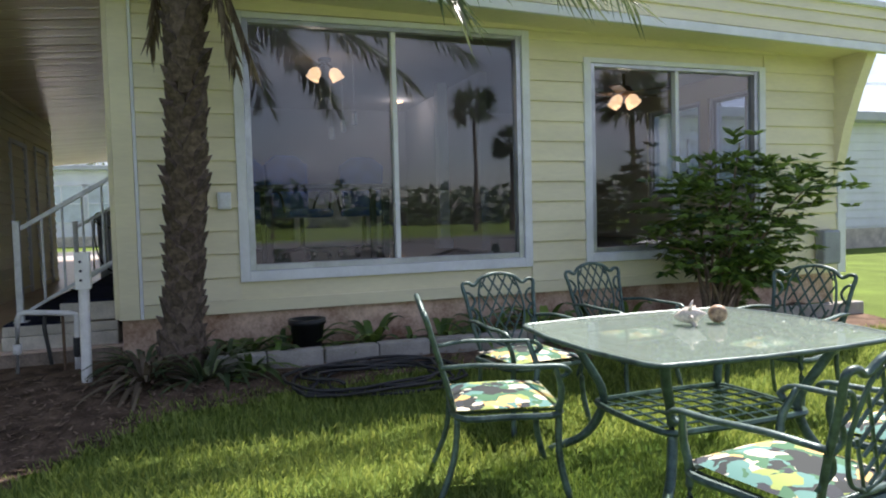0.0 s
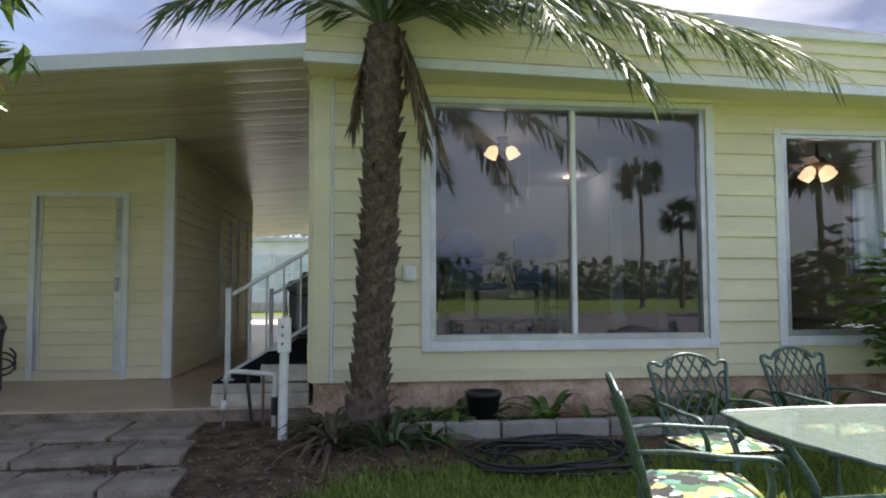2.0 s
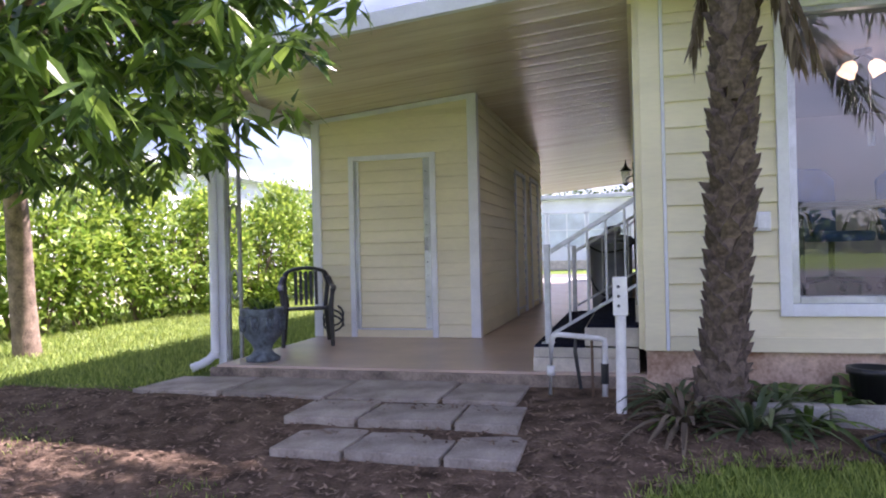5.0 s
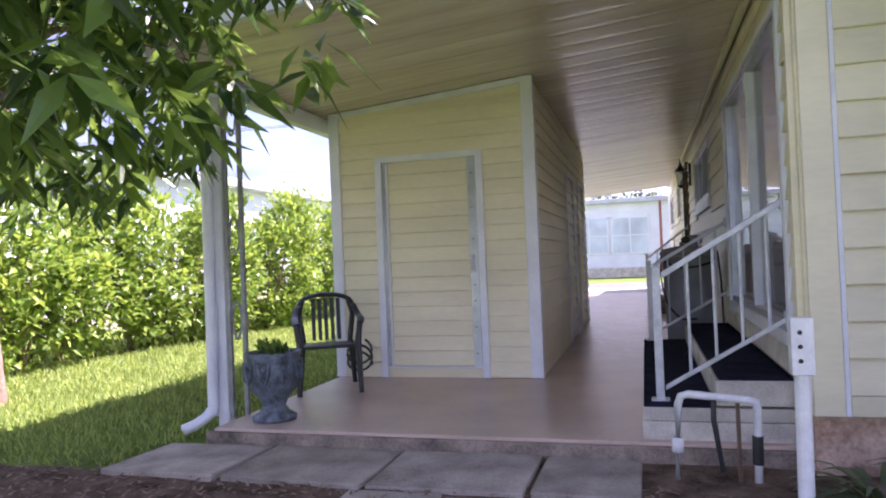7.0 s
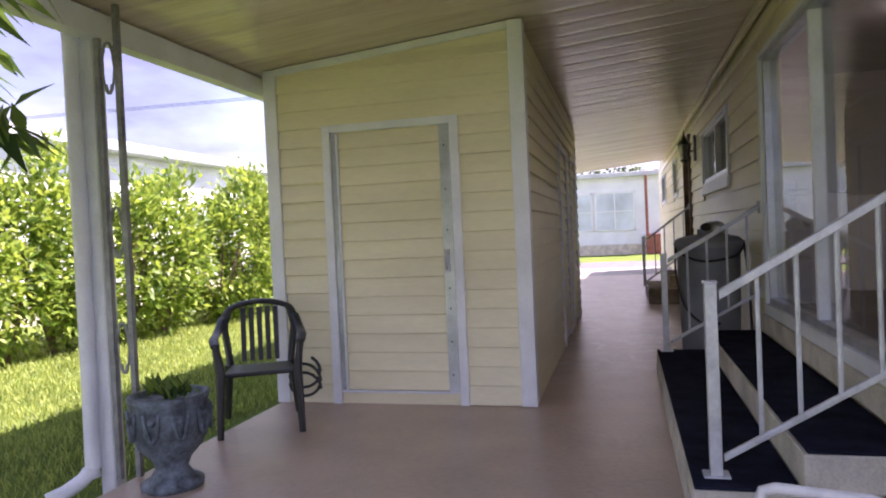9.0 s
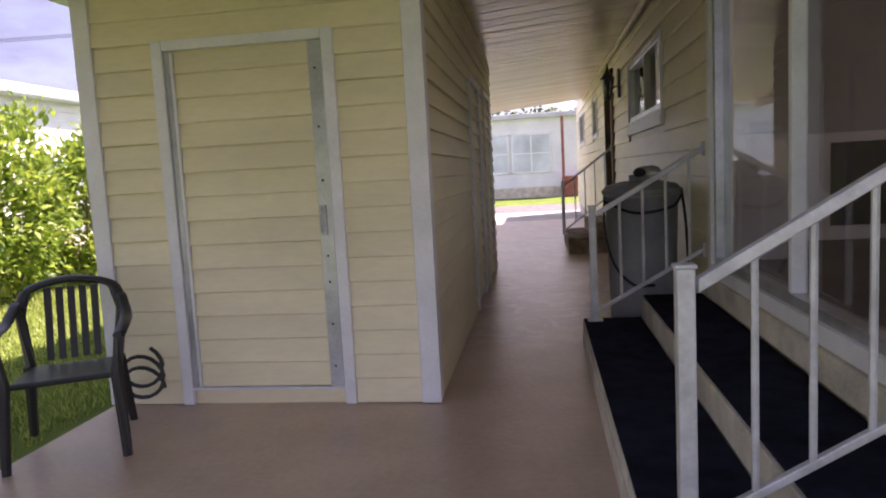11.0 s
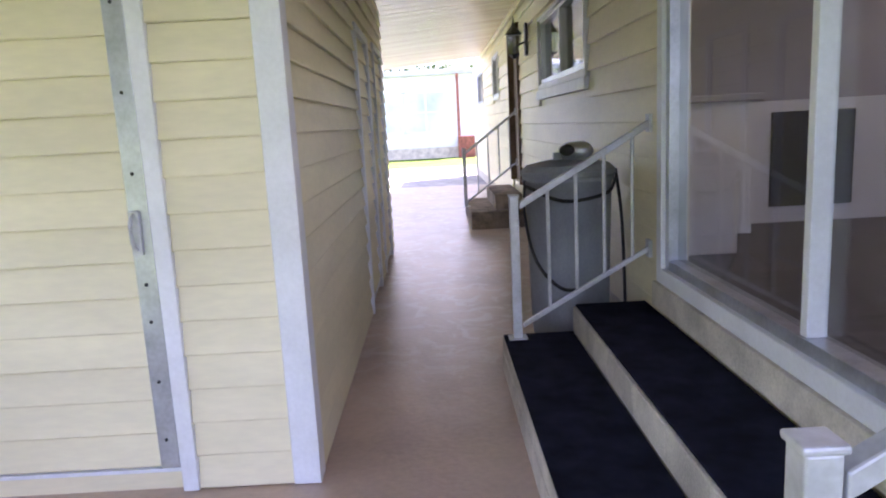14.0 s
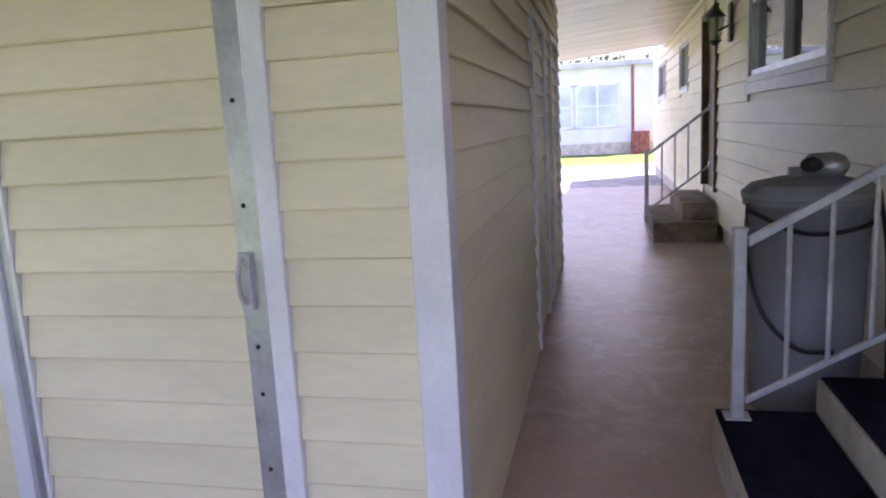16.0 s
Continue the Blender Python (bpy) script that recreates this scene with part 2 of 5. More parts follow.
SHELLM = paint("pale_shell", (0.78, 0.70, 0.62), 0.5, vary=0.2, scale=30, bump=0.2)
SHELLB = paint("brown_shell", (0.42, 0.30, 0.20), 0.5, vary=0.4, scale=20, bump=0.2)
ASPHALT = paint("asphalt", (0.13, 0.13, 0.135), 0.9, vary=0.2, scale=3, grain=150, bump=0.3)
FARWHITE = paint("far_white_siding", (0.74, 0.78, 0.84), 0.5, vary=0.05, scale=1.5, bump=0.05)
FARROOF = paint("far_roof", (0.50, 0.54, 0.58), 0.6, vary=0.12, scale=1.5, bump=0.1)
REDB = paint("red_brick", (0.30, 0.10, 0.08), 0.85, vary=0.25, scale=9, bump=0.3)
BULB = glow("warm_bulb", (1.0, 0.62, 0.32), 1.0)
DOWNL = glow("downlight", (1.0, 0.60, 0.28), 1.6)


# ---- mesh helpers ----
class Shape:
    """Collects simple solids into one mesh."""

    def __init__(self):
        self.v, self.f = [], []

    def add(self, verts, faces):
        k = len(self.v)
        self.v += [tuple(p) for p in verts]
        self.f += [tuple(i + k for i in f) for f in faces]
        return self

    def box(self, x0, x1, y0, y1, z0, z1):
        p = [(x, y, z) for z in (z0, z1) for y in (y0, y1) for x in (x0, x1)]
        return self.add(p, [(0, 2, 3, 1), (4, 5, 7, 6), (0, 1, 5, 4), (2, 6, 7, 3), (0, 4, 6, 2), (1, 3, 7, 5)])

    def tube(self, pts, r, n=7, flat=1.0):
        """A round bar along the points; r is one radius or one for each point."""
        pts = [Vector(p) for p in pts]
        rs = r if isinstance(r, (list, tuple)) else [r] * len(pts)
        up = Vector((0, 0, 1))
        verts = []
        for i, p in enumerate(pts):
            d = (pts[min(i + 1, len(pts) - 1)] - pts[max(i - 1, 0)]).normalized()
            side = d.cross(up)
            if side.length < 0.05:
                side = d.cross(Vector((1, 0, 0)))
            side.normalize()
            other = side.cross(d)
            for k in range(n):
                a = 2 * math.pi * k / n
                verts.append(p + side * (rs[i] * math.cos(a)) + other * (rs[i] * flat * math.sin(a)))
        faces = [(i * n + k, i * n + (k + 1) % n, (i + 1) * n + (k + 1) % n, (i + 1) * n + k) for i in range(len(pts) - 1) for k in range(n)]
        faces += [tuple(range(n))[::-1], tuple((len(pts) - 1) * n + k for k in range(n))]
        return self.add(verts, faces)

    def lathe(self, prof, c=(0, 0, 0), n=20, wobble=0.0):
        """A turned solid: prof is a list of (radius, height)."""
        verts = [(c[0] + r * (1 + wobble * math.sin(5 * a + z * 20)) * math.cos(a), c[1] + r * (1 + wobble * math.sin(5 * a + z * 20)) * math.sin(a), c[2] + z)
                 for r, z in prof for a in (2 * math.pi * k / n for k in range(n))]
        faces = [(i * n + k, i * n + (k + 1) % n, (i + 1) * n + (k + 1) % n, (i + 1) * n + k) for i in range(len(prof) - 1) for k in range(n)]
        faces += [tuple(range(n))[::-1], tuple((len(prof) - 1) * n + k for k in range(n))]
        return self.add(verts, faces)

    def ball(self, c, r, n=10, squash=1.0):
        return self.lathe([(max(0.001, r * math.sin(math.pi * i / n)), -r * squash * math.cos(math.pi * i / n)) for i in range(n + 1)], c, 12)

    def done(self, name, mat, parent=None, bevel=0.0, smooth=False):
        me = bpy.data.meshes.new(name)
        me.from_pydata(self.v, [], self.f)
        me.materials.append(mat)
        if smooth:
            me.polygons.foreach_set("use_smooth", [True] * len(me.polygons))
        me.update()
        ob = new(name, me)
        if parent:
            ob.parent = parent
        if bevel:
            b = ob.modifiers.new("bevel", "BEVEL")
            b.width, b.segments, b.limit_method = bevel, 2, "ANGLE"
        return ob


def empty(name, label, category, group="", m=None, kind=""):
    ob = tagged(new(name), label, category, group, kind)
    if m is not None:
        ob.matrix_world = m
    return ob


def ground_z(x, y):
    """Level by the house, falling gently to the lawn in front."""
    k = min(1, max(0, (4.9 - y) / 1.9))
    return -0.02 - 0.18 * k * k * (3 - 2 * k)


def curve(pts, n=8):
    """Smooth path through the points."""
    P = [Vector(p) for p in pts]
    P = [2 * P[0] - P[1]] + P + [2 * P[-1] - P[-2]]
    out = []
    for i in range(1, len(P) - 2):
        for k in range(n):
            t = k / n
            a, b, c, d = P[i - 1], P[i], P[i + 1], P[i + 2]
            out.append(0.5 * ((2 * b) + (c - a) * t + (2 * a - 5 * b + 4 * c - d) * t * t + (3 * b - a - 3 * c + d) * t ** 3))
    return out + [P[-2]]


def leaves(name, centres, size, mat, parent, rng, length=2.4, droop=0.0, fold=0.12, ways=None):
    """Many small leaves, each a folded blade of four triangles, as one mesh."""
    n = len(centres)
    C = np.asarray(centres)
    if ways is None:
        d = rng.normal(size=(n, 3))
        d[:, 2] = d[:, 2] * 0.6 - droop
    else:
        d = np.asarray(ways, dtype=float).copy()
    d /= np.linalg.norm(d, axis=1)[:, None]
    s = np.cross(d, rng.normal(size=(n, 3)) * 0.5 + np.array([0, 0, 1.0]))
    s /= np.linalg.norm(s, axis=1)[:, None] + 1e-9
    u = np.cross(s, d)
    L = size * rng.uniform(0.7, 1.25, n)[:, None]
    W = L / length
    pts = np.stack([C, C + d * L * 0.4 + s * W * 0.5 + u * W * fold, C + d * L + u * -L * 0.08, C + d * L * 0.4 - s * W * 0.5 + u * W * fold, C + d * L * 0.45], 1).reshape(-1, 3)
    b = np.arange(n)[:, None] * 5
    tri = np.concatenate([b + np.array([0, 1, 4]), b + np.array([1, 2, 4]), b + np.array([2, 3, 4]), b + np.array([3, 0, 4])], 0)
    me = bpy.data.meshes.new(name)
    me.from_pydata(pts.tolist(), [], tri.tolist())
    me.materials.append(mat)
    ob = new(name, me)
    if parent:
        ob.parent = parent
    return ob

# ---- the large structure ----
YF, XW, ZS = 5.26, -0.10, 0.105          # house front, house side, slab top
XE = 6.95                                # far corner of the house front
rng = np.random.default_rng(3)


def axis(a, b, step, far):
    v = list(np.arange(a, b + step / 2, step))
    return [-far, -far / 4, -far / 12] + v + [far / 12, far / 4, far]


gx, gy = axis(-14, 12, 0.5, 900), axis(-8, 26, 0.4, 900)
gs = Shape()
gs.add([(x, y, ground_z(x, y) + (0.012 * noise.noise((x * 0.9, y * 0.9, 0)) if abs(x) < 15 and -9 < y < 27 else 0)) for y in gy for x in gx],
       [(j * len(gx) + i, j * len(gx) + i + 1, (j + 1) * len(gx) + i + 1, (j + 1) * len(gx) + i) for j in range(len(gy) - 1) for i in range(len(gx) - 1)])
tagged(gs.done("ground", LAWN, smooth=True), "green mown lawn on nearly level ground", "lawn", kind="structure")


def in_bed(x, y):
    """Bare soil: the planting bed by the house and the shade of the mango tree."""
    w = 0.35 * noise.noise((x * 0.8, y * 0.8, 4)) + 0.15 * noise.noise((x * 2.6, y * 2.6, 9))
    if y > 5.37 or x < -5.2 or (y > 4.85 and x < -4.0):
        return False
    if x > -0.9:
        return y + w > 4.05 - 1.1 * max(0, 0.35 - x) and x < 7.0
    return y + w > 2.1 + 0.25 * abs(x + 2.2)


bx, by = list(np.arange(-5.4, 6.5, 0.12)), list(np.arange(0.6, 5.4, 0.12))
bs = Shape()
idx = {}
for j in range(len(by) - 1):
    for i in range(len(bx) - 1):
        if in_bed(bx[i] + 0.06, by[j] + 0.06):
            q = []
            for a, b in ((i, j), (i + 1, j), (i + 1, j + 1), (i, j + 1)):
                if (a, b) not in idx:
                    idx[a, b] = len(bs.v)
                    bs.v.append((bx[a], by[b], ground_z(bx[a], by[b]) + 0.016 + 0.02 * noise.noise((bx[a] * 4, by[b] * 4, 1))))
                q.append(idx[a, b])
            bs.f.append(tuple(q))
tagged(bs.done("ground_bed", SOIL, smooth=True), "bare brown soil with dry leaf litter", "soil", kind="structure")

tagged(Shape().box(-3.62, XW + 0.05, 5.40, 20.2, -0.15, ZS).done("slab", SLAB, bevel=0.012), "tan painted concrete carport slab", "floor", kind="structure")
tagged(Shape().box(-3.66, XW, 5.365, 5.402, -0.12, ZS - 0.018).done("slab_edge", EDGE, bevel=0.01), "weathered rough concrete slab edge", "slab edge", kind="structure")
tagged(Shape().box(-3.6, 2.5, 20.2, 24.0, -0.12, 0.06).done("driveway", CONC), "pale sunlit concrete driveway", "driveway", kind="structure")
tagged(Shape().box(-200, 200, 24.0, 28.6, -0.3, 0.03).done("road", ASPHALT), "grey asphalt street", "road", kind="structure")

tagged(Shape().box(-200, 200, -26, -6, -0.4, -0.19).done("road_front", ASPHALT), "grey asphalt street before the lawn", "road", kind="structure")
# pavers before the slab, each laid on its own
pav = empty("paving", "worn grey concrete paving slabs before the carport", "paving", kind="structure")
A, B, C = (4.73, 5.355), (4.22, 4.715), (3.74, 4.205)
for i, (x0, x1, (y0, y1)) in enumerate(((-3.92, -3.16, A), (-3.13, -2.30, A), (-2.28, -1.46, A), (-1.43, -0.92, A), (-2.35, -1.86, B), (-1.84, -1.24, B), (-1.22, -0.84, B),
                                        (-2.18, -1.74, C), (-1.72, -1.17, C), (-1.15, -0.76, C))):
    t = Shape().box(-(x1 - x0) / 2, (x1 - x0) / 2, -(y1 - y0) / 2, (y1 - y0) / 2, -0.03, 0.03).done("paver", PAVER, pav, bevel=0.008)
    t.matrix_world = pose((x0 + x1) / 2, (y0 + y1) / 2, ground_z(0, (y0 + y1) / 2) + 0.010, (i * 37 % 5 - 2) * 0.5, (i * 53 % 5 - 2) * 0.5, (i * 29 % 7 - 3) * 0.6)


def wall(name, along, a0, a1, face, back, z0, z1, holes, mat, label):
    """A wall with openings: along 'x' or 'y' from a0 to a1, from its face to its back; holes are (a, b, low, high)."""
    s = Shape()
    cuts = sorted({a0, a1, *[h[0] for h in holes], *[h[1] for h in holes]})
    lo, hi = min(face, back), max(face, back)
    for a, b in zip(cuts, cuts[1:]):
        z = z0
        for h in sorted([h for h in holes if h[0] <= a and h[1] >= b], key=lambda h: h[2]) + [(0, 0, z1, z1)]:
            if h[2] > z:
                s.box(a, b, lo, hi, z, h[2]) if along == "x" else s.box(lo, hi, a, b, z, h[2])
            z = h[3]
    return tagged(s.done(name, mat), label, "wall", kind="structure")


def siding(parent, along, a0, a1, face, out, z0, z1, lap, holes, mat=None):
    """Lap boards on a wall's face, each a board of its own; out is the side that it faces (+1 or -1)."""
    z = z0
    while z < z1 - 0.02:
        top = min(z + lap, z1)
        gaps = sorted((h[0], h[1]) for h in holes if h[2] < top - 0.03 and h[3] > z + 0.03)
        a, spans = a0, []
        for g in gaps:
            if g[0] > a + 0.01:
                spans.append((a, g[0]))
            a = max(a, g[1])
        if a < a1 - 0.01:
            spans.append((a, a1))
        for p, q in spans:
            prof = [(0.0, z), (0.022, z), (0.025, z + 0.006), (0.004, top), (0.0, top)]
            n = max(1, int((q - p) / 0.5))
            s = Shape()
            for k in range(n + 1):
                c = p + (q - p) * k / n
                w = 0.0025 * noise.noise((c * 1.7, z * 9, face))
                for d, zz in prof:
                    f = face + out * (d + (w if d > 0 else 0))
                    s.v.append((c, f, zz + w) if along == "x" else (f, c, zz + w))
            for k in range(n):
                for m in range(4):
                    s.f.append((k * 5 + m, k * 5 + m + 1, k * 5 + m + 6, k * 5 + m + 5))
            s.f += [(0, 1, 2, 3, 4), tuple(n * 5 + m for m in range(5))]
            s.done("board", mat or YELLOW, parent)
        z = top


W1, W2 = (0.78, 3.31, 0.54, 2.63), (3.86, 5.96, 0.55, 2.43)
SLD = (5.52, 8.29, 0.60, 2.50)
KW, HD, W3, W4 = (9.88, 12.1, 1.72, 2.42), (13.75, 14.8, 0.62, 2.62), (16.4, 17.5, 1.80, 2.55), (20.0, 21.8, 1.80, 2.55)
SIDEWIN = [(5.9, 7.1, 1.2, 2.45), (7.25, 8.4, 1.2, 2.45)]
north = wall("wall_front", "x", XW, XE, YF + 0.005, YF + 0.13, 0.30, 2.85, [W1, W2], YELLOW, "pale yellow house front behind lap siding")
side = wall("wall_side", "y", YF + 0.13, 23.5, XW + 0.005, XW + 0.13, 0.30, 3.0, [SLD, KW, HD, W3, W4], YELLOW, "pale yellow house side along the carport")
east = wall("wall_east", "y", YF + 0.13, 23.5, XE - 0.13, XE - 0.005, 0.30, 2.85, SIDEWIN, YELLOW, "pale yellow far side of the house")
wall("wall_rear", "x", XW, XE, 23.5, 23.62, 0.30, 2.85, [], YELLOW, "pale yellow rear wall of the house")
tagged(Shape().box(XW + 0.02, XE - 0.02, YF + 0.03, YF + 0.1, -0.2, 0.30).done("wall_skirting", SKIRT), "stained peeling masonry skirting under the siding", "skirting", kind="structure")
tagged(Shape().box(XW + 0.03, XW + 0.1, YF + 0.1, 23.5, 0.0, 0.30).done("wall_skirting_side", BLOCK), "pale block skirting along the carport", "skirting", kind="structure")
tagged(Shape().box(XW + 0.13, XE - 0.13, YF + 0.13, 23.4, 0.5, 0.60).done("floor_inside", INFLOOR), "grey plank floor of the sun room", "floor", kind="structure")
tagged(Shape().box(XW + 0.13, XE - 0.13, YF + 0.13, 23.4, 2.70, 2.78).done("ceiling_inside", INWALL), "plain pale ceiling of the sun room", "ceiling", kind="structure")
wall("wall_inside_back", "x", XW + 0.14, XE - 0.14, 10.4, 10.5, 0.6, 2.7, [(3.7, 4.6, 0.6, 2.6)], INWALL, "grey inner wall with a wide opening")
wall("wall_inside_deep", "x", XW + 0.14, XE - 0.14, 12.2, 12.3, 0.6, 2.7, [], INWALL, "grey wall of the room behind")
wall("wall_partition", "y", 7.3, 10.4, 3.68, 3.78, 0.6, 2.7, [], INWALL, "grey partition between the rooms")

HOLES_F = [(W1[0], W1[1], W1[2], W1[3]), (W2[0], W2[1], W2[2], W2[3])]


def trim(name, parts, mat=WHITE, bevel=0.004, label="white painted trim board"):
    s = Shape()
    for p in parts:
        s.box(*p)
    return tagged(s.done(name, mat, bevel=bevel), label, "trim", kind="structure")


# corner boards, frieze under the soffit, skirt board
trim("trim_corner", [(XW + 0.01, XW + 0.15, YF - 0.03, YF + 0.06, 0.30, 2.86), (XW - 0.03, XW + 0.01, YF + 0.05, YF + 0.10, 0.30, 2.86)], YELLOW, label="pale yellow corner board")
trim("trim_corner_edge", [(XW + 0.152, XW + 0.175, YF - 0.026, YF, 0.30, 2.84)])
trim("trim_base", [(XW + 0.177, XE, YF - 0.024, YF - 0.002, 0.30, 0.40)], YELLOW, label="pale yellow starter board")
trim("trim_frieze", [(XW + 0.177, XE, YF - 0.024, YF, 2.64, 2.74)], YELLOW, label="pale yellow frieze under the soffit")

# eave over the front: soffit, sided fascia and drip edge
eave = empty("eave", "overhanging eave with yellow sided fascia and white edge", "eave", kind="structure")
Shape().box(XW - 0.02, XE + 0.12, 4.80, YF + 0.1, 2.74, 2.77).done("soffit", YELLOW, eave)
Shape().box(XW - 0.02, XE + 0.12, 4.77, 4.80, 2.70, 3.16).done("fascia", YELLOW, eave)
Shape().box(XW - 0.03, XE + 0.13, 4.735, 4.775, 2.70, 2.78).done("drip_edge", WHITE, eave, bevel=0.004)
siding(eave, "x", XW - 0.02, XE + 0.12, 4.77, -1, 2.79, 3.14, 0.118, [])
Shape().box(XW - 0.04, XE + 0.14, 4.72, 4.78, 3.13, 3.19).done("top_edge", WHITE, eave, bevel=0.004)
eave.matrix_world = Matrix.Translation((1.0, 0, 2.75)) @ pose(0, 0, 0, 0, 1.7, 0) @ Matrix.Translation((-1.0, 0, -2.75))
rf = Shape()
rf.add([(XW - 0.03, 4.9, 3.15), (XE + 0.13, 4.9, 3.0), (XE + 0.13, 23.7, 3.0), (XW - 0.03, 23.7, 3.18), (3.1, 4.9, 3.3), (3.1, 23.7, 3.3),
        (XW - 0.03, 4.9, 3.0), (XE + 0.13, 4.9, 2.9), (XE + 0.13, 23.7, 2.9), (XW - 0.03, 23.7, 3.10)],
       [(0, 4, 5, 3), (4, 1, 2, 5), (0, 6, 7, 1, 4), (2, 8, 9, 3, 5), (0, 3, 9, 6), (1, 7, 8, 2), (6, 9, 8, 7)])
tagged(rf.done("roof", FARROOF), "low pale metal roof of the house", "roof", kind="structure")
# flared wing at the end of the front
wg = Shape()
prof = [(YF, 1.2), (YF - 0.05, 1.45), (YF - 0.13, 1.8), (YF - 0.27, 2.2), (YF - 0.42, 2.55), (YF - 0.47, 2.72), (YF, 2.72)]
wg.add([(x, y, z) for x in (XE - 0.06, XE + 0.06) for y, z in prof], [tuple(range(7)), tuple(range(13, 6, -1))] + [(i, 7 + i, 7 + (i + 1) % 7, (i + 1) % 7) for i in range(7)])
tagged(wg.done("trim_wing", YELLOW), "pale yellow flared wing wall under the eave", "trim", kind="structure")
trim("trim_end_corner", [(XE - 0.02, XE + 0.09, YF - 0.035, YF + 0.1, 0.30, 2.72)])


# ---- carport ----
def ceil_z(x):
    return 2.85 + 0.088 * (x - XW) * 1.0


cs = Shape()
X0 = -3.82
y, rows = 4.95, []
while y < 20.2:                          # each pan: a shallow seam, then a slightly wavy sheet
    rows += [(y, 0.0), (y + 0.010, 0.003), (y + 0.020, 0.0)]
    rows += [(y + 0.305 * q / 5, 0.0) for q in range(1, 5)]
    y += 0.305
rows.append((20.25, 0.0))
nx = 14
for y, up in rows:
    for k in range(nx + 1):
        x = X0 + (XW - X0) * k / nx
        cs.v.append((x, y, ceil_z(x) + up + 0.005 * noise.noise((x * 0.5, y * 3.5, 2)) + 0.0016 * noise.noise((x * 1.6, y * 11.0, 5))))
for r in range(len(rows) - 1):
    for k in range(nx):
        a = r * (nx + 1) + k
        cs.f.append((a, a + nx + 1, a + nx + 2, a + 1))
cs.add([(x, y, ceil_z(x) + 0.085) for y in (4.95, 20.25) for x in (X0, XW)], [(0, 1, 3, 2)])
tagged(cs.done("ceiling", CEIL, smooth=True), "cream ribbed metal carport ceiling with painted-in warm bounce and brown streaks", "ceiling", kind="structure")
fs = Shape()
fs.add([(x, y, ceil_z(x) + z) for x in (X0 - 0.03, XW - 0.03) for y in (4.90, 4.96) for z in (-0.03, 0.085)],
       [(0, 1, 3, 2), (4, 6, 7, 5), (0, 4, 5, 1), (2, 3, 7, 6), (0, 2, 6, 4), (1, 5, 7, 3)])
tagged(fs.done("trim_carport_fascia", WHITE, bevel=0.005), "white metal fascia of the carport roof", "fascia", kind="structure")
trim("trim_carport_beam", [(X0 + 0.02, X0 + 0.12, 4.97, 20.1, ceil_z(X0) - 0.14, ceil_z(X0) - 0.004)], label="white beam along the carport's open side")
trim("trim_carport_gutter", [(X0 - 0.10, X0 - 0.005, 4.97, 20.1, ceil_z(X0) - 0.02, ceil_z(X0) + 0.1)], label="white rain gutter along the carport")
trim("trim_ceiling_edge", [(XW - 0.06, XW - 0.022, YF + 0.1, 20.1, 2.77, 2.835)], YELLOW, label="yellow moulding under the carport ceiling")

post = empty("carport_post", "white carport post with a grey wrought-iron scroll panel", "post")
Shape().box(-3.845, -3.755, 5.78, 5.87, -0.08, ceil_z(-3.75) - 0.13).done("pole", WHITE, post, bevel=0.012)
ir = Shape()
for x, y in ((-3.72, 5.78), (-3.60, 5.78)):
    ir.box(x - 0.014, x + 0.014, y - 0.014, y + 0.014, ZS - 0.02, ceil_z(x) - 0.0)
for zc in (0.75, 1.35, 2.2):
    for sgn in (1, -1):
        pts = [(-3.66 + sgn * 0.05 * math.cos(a) * (1 - a / 9), 5.78, zc + 0.18 * math.sin(a) * (1 - a / 12)) for a in np.arange(0, 6.0, 0.4)]
        ir.tube(pts, 0.006, 5)
ir.done("iron_panel", IRON, post)
ds = empty("downspout", "white metal rain downspout with an elbow at the slab", "downspout")
Shape().tube(curve([(-3.86, 5.74, 2.45), (-3.85, 5.74, 2.2), (-3.85, 5.74, 0.3), (-3.855, 5.71, 0.14), (-3.91, 5.63, 0.07), (-3.97, 5.55, 0.04)], 5), 0.04, 8).done("pipe", WHITE, ds, smooth=True)

# ---- shed ----
SX0, SX1, SY0, SY1 = -3.60, -1.75, 7.36, 12.6
SDOOR = (-3.185, -2.185, ZS, 2.10)
SD1, SD2 = (9.75, 10.68, ZS, 2.15), (11.2, 12.15, ZS, 2.18)
sf = wall("wall_shed_front", "x", SX0, SX1, SY0 + 0.005, SY0 + 0.10, ZS, 2.68, [], YELLOW, "pale yellow sided shed front")
ss = wall("wall_shed_side", "y", SY0 + 0.1, SY1, SX1 - 0.005, SX1 - 0.10, ZS, 2.72, [], YELLOW, "pale yellow sided shed wall along the passage")
wall("wall_shed_outer", "y", SY0 + 0.1, SY1, SX0 + 0.10, SX0, ZS, 2.5, [], YELLOW, "pale yellow outer shed wall")
wall("wall_shed_rear", "x", SX0, SX1, SY1, SY1 - 0.1, ZS, 2.6, [], YELLOW, "pale yellow rear shed wall")
trim("trim_shed_corner", [(SX1 - 0.075, SX1 + 0.03, SY0 - 0.03, SY0 + 0.075, ZS + 0.004, ceil_z(SX1) - 0.01)])
trim("trim_shed_corner_out", [(SX0 - 0.03, SX0 + 0.07, SY0 - 0.03, SY0 + 0.05, ZS + 0.004, ceil_z(SX0) - 0.005)])
ft = Shape()
